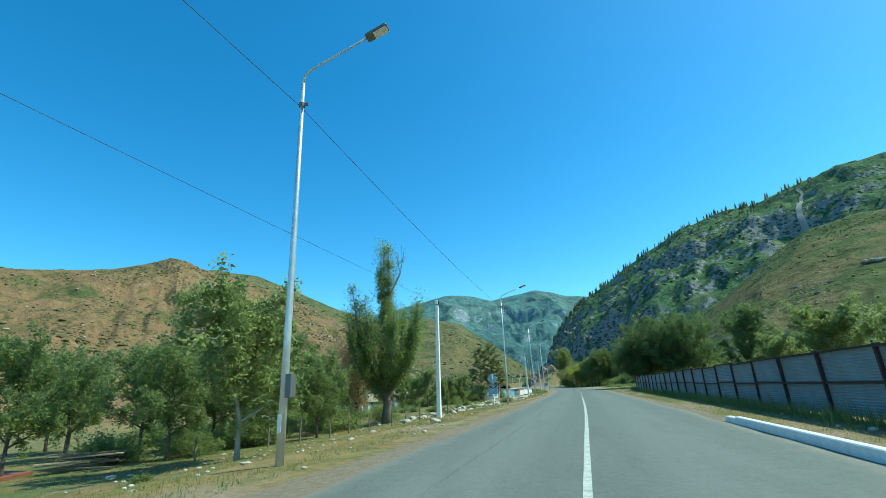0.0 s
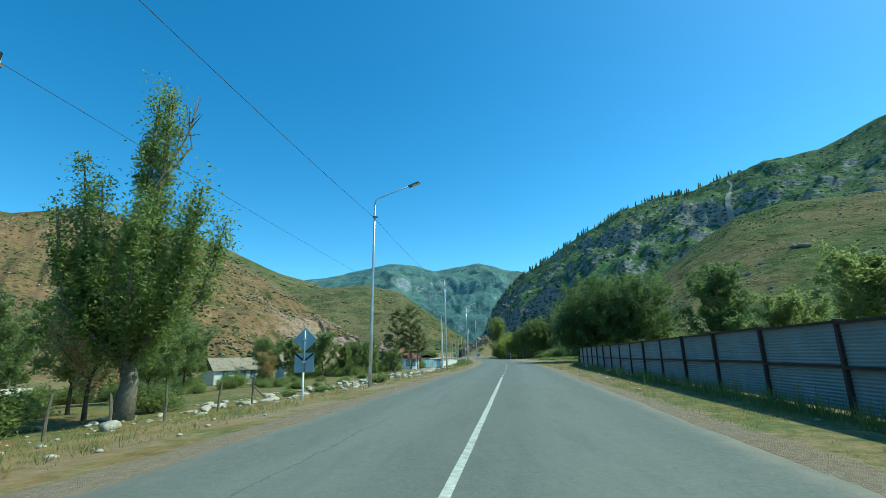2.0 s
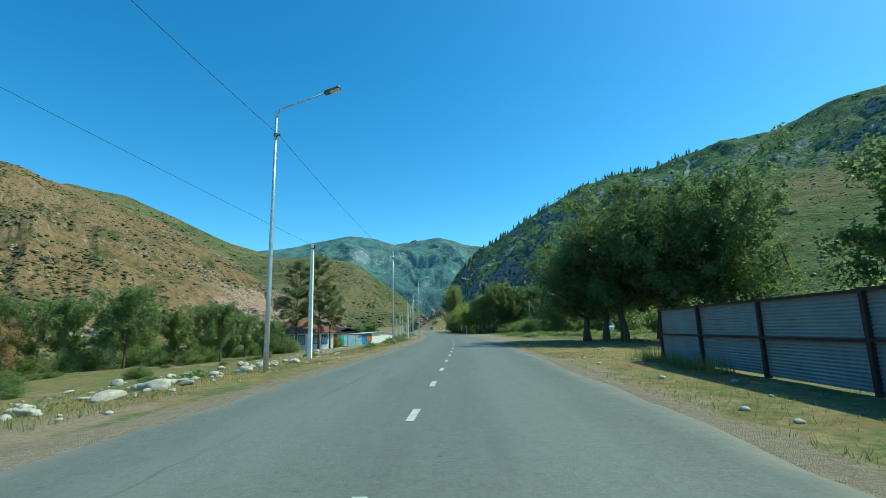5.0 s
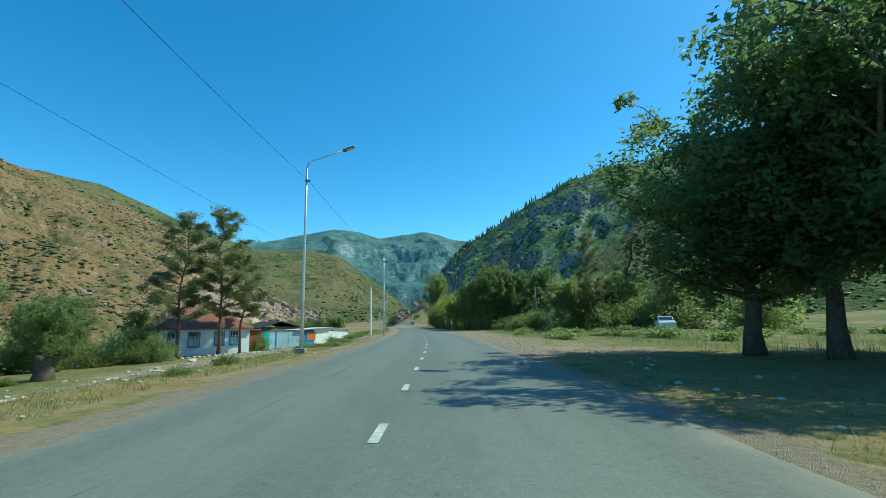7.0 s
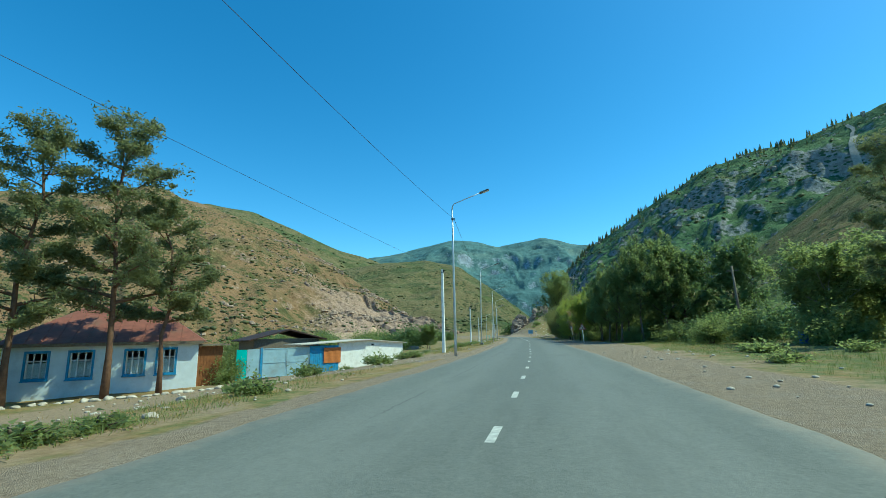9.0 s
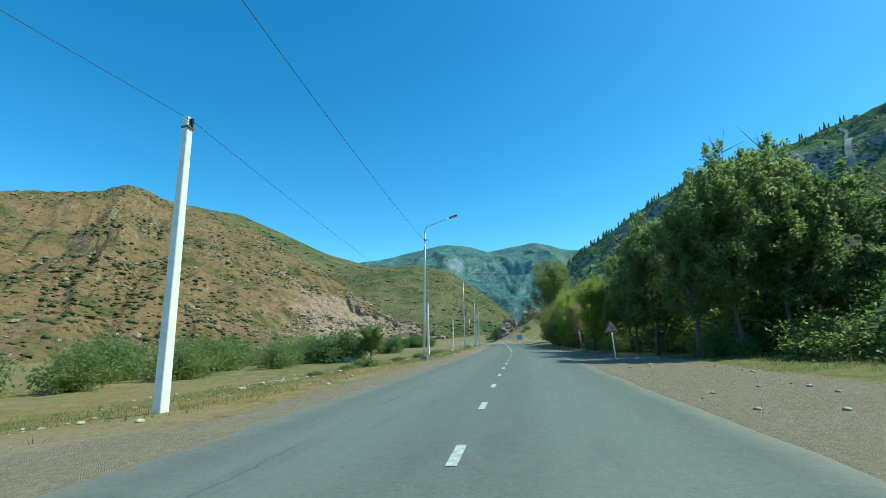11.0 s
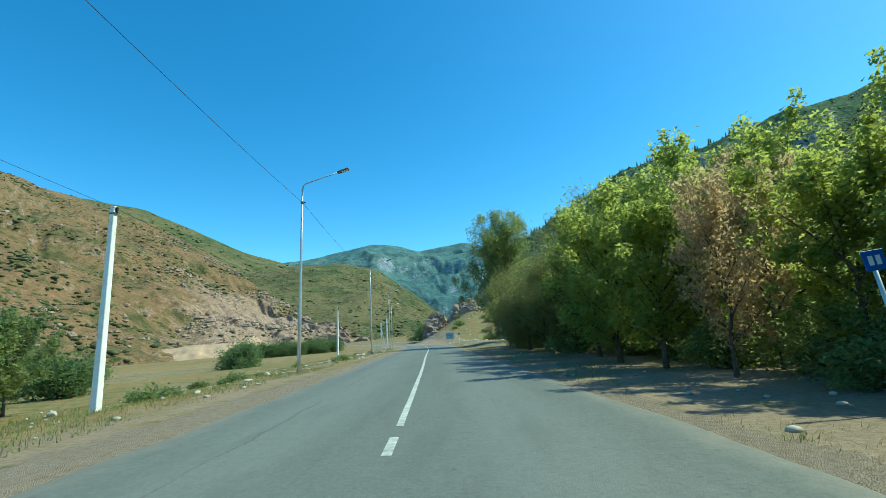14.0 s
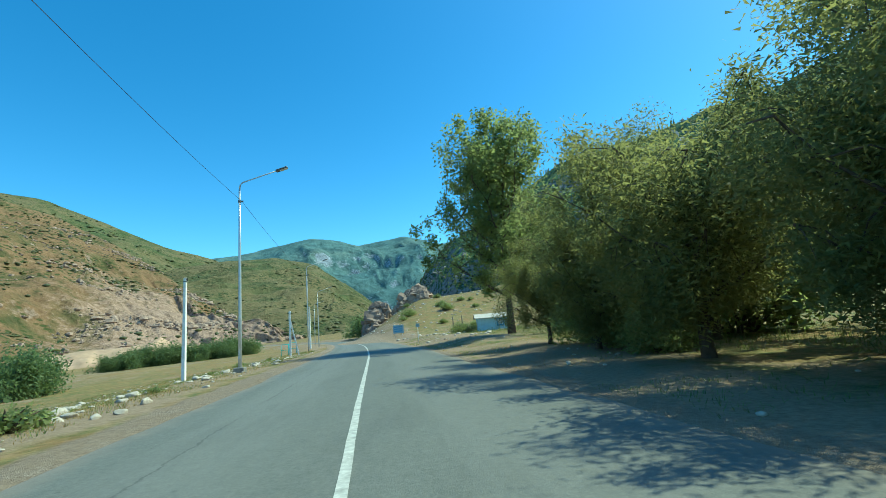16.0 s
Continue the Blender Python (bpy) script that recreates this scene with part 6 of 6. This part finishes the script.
# ---- rustic fence by the poplar ----
rail_fence = empty("rustic_fence", Matrix.Identity(4), "rickety fence of grey wooden stakes and wire", "fence")
stakes = [(-13.2 - 0.75 * k + 0.2 * math.sin(k * 2.0), 45.5 - 2.1 * k) for k in range(12)]
prev = None
for k, (x, y) in enumerate(stakes):
    z = zat(x, y)
    h = 1.35 + 0.2 * math.sin(k * 3.3)
    part("stake", tube([(x, y, z - 0.3), (x + 0.03 * math.sin(k), y, z + h * 0.5), (x + 0.1 * math.sin(k * 1.7), y, z + h)], [0.06, 0.05, 0.04], 6), M_GREYWOOD, rail_fence)
    if prev:
        for f in (0.35, 0.75):
            part("wire", tube([(prev[0], prev[1], prev[2] + 1.3 * f), (x, y, z + 1.3 * f)], [0.006, 0.006], 4), M_WIRE, rail_fence)
    prev = (x, y, z)
part("prop", tube([(-12.1, 45.3, zat(-12.1, 45.3)), (-13.2, 45.5, zat(-13, 45.5) + 1.0)], [0.04, 0.035], 6), M_GREYWOOD, rail_fence)


# ---- signs ----
def sign_pole(ob, h, r=0.035, mat=M_WHITE):
    part("pole", tube([(0, 0, -0.3), (0, 0, h)], [r, r], 8), mat, ob, smooth=True)


back_sign = empty("road_sign", pose(-8.1, 38.8, zat(-8.1, 38.8), 0, 0, 4), "grey-blue backs of two road signs on a white pole", "road sign")
sign_pole(back_sign, 0.96)
part("upper_pole", tube([(0, 0, 0.96), (0, 0, 2.45)], [0.033, 0.033], 8), M_SIGNBACK, back_sign, smooth=True)
bm = box(-0.31, 0.31, -0.012, 0.012, -0.31, 0.31, Matrix.Translation((0.0, 0.06, 2.12)) @ Matrix.Rotation(radians(45), 4, "Y"), 0.004)
part("diamond_plate", bm, M_SIGNBACK, back_sign, "diamond-shaped plate seen from behind")
part("square_plate", box(-0.35, 0.35, 0.045, 0.07, 0.96, 1.64, None, 0.004), M_SIGNBACK, back_sign, "square plate seen from behind")
part("clamp_lower", box(-0.06, 0.06, -0.045, 0.044, 1.3, 1.35), M_GALV, back_sign)
part("fold_mark_short", tube([(0.33, 0.04, 1.62), (0.0, 0.04, 1.36)], [0.03, 0.03], 5), M_BLACK, back_sign)
part("clamp_upper", box(-0.06, 0.06, -0.045, 0.044, 2.1, 2.15), M_GALV, back_sign)
part("fold_mark", tube([(-0.33, 0.04, 1.62), (0.0, 0.04, 1.36), (0.0, 0.04, 0.98)], [0.035, 0.035, 0.035], 5), M_BLACK, back_sign)

warn_m = Matrix.Translation((8.45, 170.3, zat(8.45, 170.3))) @ Matrix.Rotation(radians(-3.4), 4, "Y") @ Matrix.Rotation(radians(-8), 4, "Z")
warn = empty("warning_sign", warn_m, "faded triangular bend warning sign on a leaning white pole", "road sign")
sign_pole(warn, 2.3, 0.04)


def triangle(s, y0, y1, z):
    h = s * math.sqrt(3) / 2
    return prism([(-s / 2, z), (s / 2, z), (0, z + h)], y0, y1)


part("plate_back", triangle(0.93, -0.038, -0.026, 1.62), M_SIGNBACK, warn)
part("red_border", triangle(0.91, -0.046, -0.04, 1.628), M_RED, warn)
part("face", triangle(0.70, -0.054, -0.048, 1.685), plain("faded_sign_face", (0.52, 0.36, 0.27), 0.6, 0, 0.1, 4.0, 0.0), warn, "faded salmon-white face")
part("bend_mark", tube([(0.05, -0.058, 1.74), (0.045, -0.058, 1.9), (0.0, -0.058, 1.98), (-0.13, -0.058, 2.06)], [0.022, 0.022, 0.022, 0.022], 6), M_BLACK, warn)

blue = empty("blue_sign", Matrix.Translation((8.45, 190.5, zat(8.45, 190.5))) @ Matrix.Rotation(radians(-7), 4, "Y"), "small blue square sign on a thin pole", "road sign")
sign_pole(blue, 2.2, 0.03, M_GALV)
part("plate", box(-0.16, 0.16, -0.05, -0.035, 2.0, 2.3, None, 0.004), M_SIGNBLUE, blue)
for x0 in (-0.09, 0.02):
    part("bar", box(x0, x0 + 0.07, -0.054, -0.051, 2.08, 2.22), M_WHITE, blue, "white bar on the sign")

# old timber pole on the meadow
tp = empty("timber_pole", pose(22.0, 159.6, zat(22.0, 159.6), 0, -1.5, 0), "dark old timber utility pole", "utility pole")
part("shaft", tube([(0, 0, -0.4), (0, 0, 7.2)], [0.13, 0.10], 9), M_GREYWOOD, tp, smooth=True)
part("crossarm", box(-0.5, 0.5, -0.05, 0.05, 6.7, 6.8), M_GREYWOOD, tp)


# ---- parked cars ----
def car(m, label):
    ob = empty("parked_car", m, label, "car", "parked cars")
    body = prism([(-2.1, 0.32), (2.05, 0.32), (2.1, 0.75), (1.95, 0.92), (1.05, 1.0), (-1.55, 1.02), (-2.08, 0.95)], -0.84, 0.84)
    bmesh.ops.bevel(body, geom=list(body.edges), offset=0.06, segments=2, affect="EDGES")
    part("body", body, M_CARWHITE, ob)
    cab = prism([(-1.6, 1.0), (1.0, 1.0), (0.35, 1.44), (-1.15, 1.46)], -0.74, 0.74)
    bmesh.ops.bevel(cab, geom=list(cab.edges), offset=0.05, segments=2, affect="EDGES")
    cabin = part("cabin", cab, M_CARWHITE, ob)
    for s in (-1, 1):
        part("side_window", prism([(-1.35, 1.05), (0.72, 1.05), (0.28, 1.36), (-1.08, 1.38)], s * 0.742, s * 0.75), M_GLASS, cabin)
        for x in (-1.3, 1.3):
            w = bmesh.new()
            add_tube(w, [(x, s * 0.66, 0.31), (x, s * 0.86, 0.31)], [0.31, 0.31], 18)
            wheel = part("wheel", w, M_RUBBER, ob)
            h = bmesh.new()
            add_tube(h, [(x, s * 0.86, 0.31), (x, s * 0.87, 0.31)], [0.19, 0.17], 14)
            part("rim", h, M_GALV, wheel)
        part("headlight", box(1.98, 2.1, s * 0.68 - 0.14, s * 0.68 + 0.14, 0.68, 0.82, None, 0.02), M_WHITE, ob)
    ws = prism([(0.98, 1.03), (1.02, 1.03), (0.42, 1.41), (0.38, 1.41)], -0.66, 0.66)
    part("windscreen", ws, M_GLASS, cabin)
    return ob


car(Matrix.Translation((28.9, 132.0, zat(28.9, 132))) @ Matrix.Rotation(radians(-112), 4, "Z"), "white car parked beneath the trees")
car(Matrix.Translation((23.2, 164.0, zat(23.2, 164.0))) @ Matrix.Rotation(radians(20), 4, "Z"), "white car half hidden by bushes")


# ---- rocky outcrop and sandy bank at the far bend ----
def outcrop(x0, y0, w, d, h, seed):
    nx, ny = 60, 40
    a, b = np.meshgrid(np.linspace(-1, 1, nx), np.linspace(-1, 1, ny))
    r = np.clip(1 - a * a - b * b, 0, 1)
    X, Y2 = x0 + a * w, y0 + b * d
    z = r ** 0.6 * h * (0.35 + 1.1 * fbm(X * 0.09, Y2 * 0.09, 5, seed, True) ** 1.6)
    z = np.floor(z / 1.4) * 0.5 + z * 0.65 + (fbm(X * 0.5, Y2 * 0.5, 4, seed + 3) - 0.5) * 1.8 * (r > 0.03)
    ZB = land(X, Y2)
    crag = put("outcrop", mesh_from("outcrop", np.stack([X, Y2, ZB - 1.2 + z], -1).reshape(-1, 3), grid_faces(ny, nx), M_OUTCROP, False), None, "dark reddish rock outcrop above the bend", "rock", "rock outcrops")
    g = np.random.default_rng(seed)
    pts = np.stack([X, Y2, ZB - 1.2 + z], -1)[r > 0.08]
    pts = pts[g.integers(0, len(pts), 230)]
    size = g.uniform(0.35, 1.5, (len(pts), 1, 1))
    rv = pts[:, None] + ICO[None] * g.uniform(0.6, 1.35, (len(pts), len(ICO), 1)) * size * g.uniform(0.6, 1.4, (len(pts), 1, 3))
    rf = ICO_F[None] + (np.arange(len(pts)) * len(ICO))[:, None, None]
    put("rubble", mesh_from("rubble", rv.reshape(-1, 3), rf.reshape(-1, 3), M_HILL_ROCK, False), crag, "broken pinkish-grey rock rubble", kind="stuff")


outcrop(-8.5, 350, 4.2, 6, 7, 3)
outcrop(0.5, 386, 6.5, 9, 9, 9)
outcrop(4.5, 345, 3.6, 5, 5, 14)


# ---- small things beside the road ----
for x, y, sc in ((-9.4, 200.4, 1.3), (-8.6, 223.6, 1.1), (-12.5, 206.0, 1.2), (-15.5, 214, 1.0)):
    plant(WEED, x, y, sc, rr.uniform(0, 360), label="low green shrub on the verge", group="weed clumps on the verge")
brace = empty("braced_post", pose(-12.0, 262.0, zat(-12.0, 262.0), 0, 0, 10), "pale concrete post with a slanting brace", "utility post")
part("shaft", box(-0.1, 0.1, -0.1, 0.1, -0.3, 4.6, None, 0.012), M_WHITEWASH, brace)
part("brace", tube([(0.9, 0.0, -0.3), (0.05, 0.0, 3.6)], [0.1, 0.08], 4), M_WHITEWASH, brace)

pile = empty("board_pile", pose(-27.5, 21.8, zat(-27.5, 21.8), 0, 0, 28), "heap of old brown boards and roofing", "wood pile")
pr = random.Random(3)
for k in range(12):
    m = Matrix.Translation((pr.uniform(-0.6, 0.6), pr.uniform(-0.4, 0.4), 0.08 + 0.065 * k)) @ Matrix.Rotation(pr.uniform(-0.25, 0.25), 4, "Z") @ Matrix.Rotation(pr.uniform(-0.05, 0.05), 4, "Y")
    part("board", box(-1.5, 1.5, -0.16, 0.16, -0.028, 0.028, m), M_GREYWOOD if k % 3 else M_SAND, pile)
slab = empty("roof_sheet", pose(-31.5, 20.0, zat(-31.5, 20.0) + 0.35, 0, 4, 20), "rusty flat roofing sheet lying on the grass", "sheet")
part("sheet", box(-1.8, 1.8, -1.1, 1.1, -0.3, 0.02, None, 0.01), M_REDROOF, slab)
bed = empty("timber_beam", pose(13.3, 183.6, zat(13.3, 183.6) + 0.3, 0, -28, 20), "bleached fallen branch leaning beneath the trees", "branch")
part("limb", tube([(-0.9, 0, 0), (0.1, 0.05, 0.03), (1.0, 0, 0)], [0.07, 0.06, 0.03], 7), M_PALEBARK, bed)

green_gate = empty("garden_gate", Matrix.Translation((-25.2, 124.2, zat(-25.2, 124.2))) @ Matrix.Rotation(radians(30), 4, "Z"), "small turquoise garden gate in a pale wall", "gate")
part("leaf", box(0, 0.85, 0, 0.05, 0.05, 1.65), M_TURQ, green_gate)
part("post", box(0.86, 0.98, -0.03, 0.09, -0.2, 1.75), M_BLUE, green_gate)
part("pale_wall", box(-2.4, -0.02, 0, 0.15, -0.2, 1.45), M_CONC, green_gate, "pale lime-washed wall")
brown = empty("board_fence", Matrix.Translation((-33.0, 112.5, zat(-33, 112.5))) @ Matrix.Rotation(radians(42), 4, "Z"), "old reddish-brown board fence by the gardens", "fence")
for k in range(26):
    part("board", box(0.22 * k, 0.22 * k + 0.2, 0, 0.03, -0.2, 1.25 + 0.12 * math.sin(k * 2.3)), M_BROWNWOOD, brown)
for zz in (0.3, 0.95):
    part("rail", box(0, 5.7, 0.031, 0.08, zz, zz + 0.08), M_GREYWOOD, brown)
stump = empty("old_stump", pose(-17.8, 109.7, zat(-17.8, 109.7)), "thick dark trunk of a pollarded tree", "tree stump")
part("trunk", tube([(0, 0, -0.3), (0.05, 0, 0.4), (-0.05, 0.05, 0.9), (0.1, 0, 1.4)], [0.62, 0.48, 0.46, 0.55], 11), M_BARK, stump, smooth=True)
plant(SMALL, -17.75, 109.75, 0.55, 33, label="bushy crown sprouting from the old stump", wide=1.1)
cardboard = empty("cardboard_scrap", pose(4.22, 51.1, zat(4.22, 51.1) + 0.03, 3, 4, 12), "flattened cardboard scrap on the grass", "litter")
part("sheet", box(-0.2, 0.2, -0.13, 0.13, -0.012, 0.012), M_SAND, cardboard)

ruin = empty("low_ruin", pose(-22.0, 201.0, zat(-22.0, 201.0), 0, 0, 12), "crumbling stub of a grey block wall", "wall")
for k, (x0, x1, h) in enumerate(((-1.4, -0.75, 0.45), (-0.6, 0.35, 0.75), (0.37, 1.1, 0.6))):
    part("block", box(x0, x1, -0.2, 0.2, -0.3, h, None, 0.04), M_CONC_OLD, ruin)

drum = empty("blue_barrel", pose(22.3, 149.9, zat(22.3, 149.9)), "blue plastic barrel standing by the bushes", "barrel")
bb = bmesh.new()
add_tube(bb, [(0, 0, 0), (0, 0, 0.06), (0, 0, 0.3), (0, 0, 0.34), (0, 0, 0.6), (0, 0, 0.64), (0, 0, 0.86), (0, 0, 0.92)], [0.26, 0.29, 0.29, 0.305, 0.305, 0.29, 0.29, 0.25], 20)
part("body", bb, M_SIGNBLUE, drum, smooth=True)
part("lid", tube([(0, 0, 0.925), (0, 0, 0.95)], [0.27, 0.27], 20), M_BLACK, drum, "dark lid")

# things by the far bend
for x, y in ((-15.9, 275.2), (-14.6, 274.0)):
    stand = empty("metal_frame", pose(x, y, zat(x, y), 0, 0, 15), "small turquoise-green tubular metal frame on the grass", "metal frame", "metal frames on the meadow")
    for x0 in (-0.45, 0.45):
        part("upright", tube([(x0, 0, -0.1), (x0, 0, 1.5)], [0.035, 0.035], 7), M_TURQ, stand, smooth=True)
    for zz in (0.75, 1.47):
        part("crossbar", tube([(-0.45, 0, zz), (0.45, 0, zz)], [0.03, 0.03], 7), M_TURQ, stand, smooth=True)
bx, by = -1.3, 292.0
board = empty("sign_board", pose(bx, by, zat(bx, by), 0, 0, 8), "faded blue board on two posts beside the bend", "sign board")
for x0 in (-0.62, 0.62):
    part("post", tube([(x0, 0, -0.3), (x0, 0, 2.0)], [0.05, 0.05], 8), M_GALV, board, smooth=True)
part("panel", box(-0.9, 0.9, -0.08, -0.052, 0.55, 1.95, None, 0.006), M_SIGNBACK, board, "pale blue panel")
for zz in (1.55, 1.2, 0.85):
    part("bar", box(-0.7, 0.6, -0.086, -0.081, zz, zz + 0.14), M_BLUE, board, "blue bar on the panel")
px_, py_ = 1.2, 262.0
marker = empty("marker_post", pose(px_, py_, zat(px_, py_)), "thin pale marker post with a small plate", "road sign")
part("pole", tube([(0, 0, -0.3), (0, 0, 2.1)], [0.03, 0.03], 7), M_WHITE, marker, smooth=True)
part("plate", box(-0.2, 0.2, -0.05, -0.035, 1.75, 2.1, None, 0.004), M_SIGNBACK, marker)
for x, y in ((7.6, 287.0), (9.2, 288.0)):
    stake = empty("timber_post", pose(x, y, zat(x, y)), "short brown timber post on the grassy bank", "post", "timber posts on the bank")
    part("shaft", tube([(0, 0, -0.4), (0.02, 0, 1.2), (0, 0, 2.4)], [0.09, 0.085, 0.08], 8), M_GREYWOOD, stake, smooth=True)
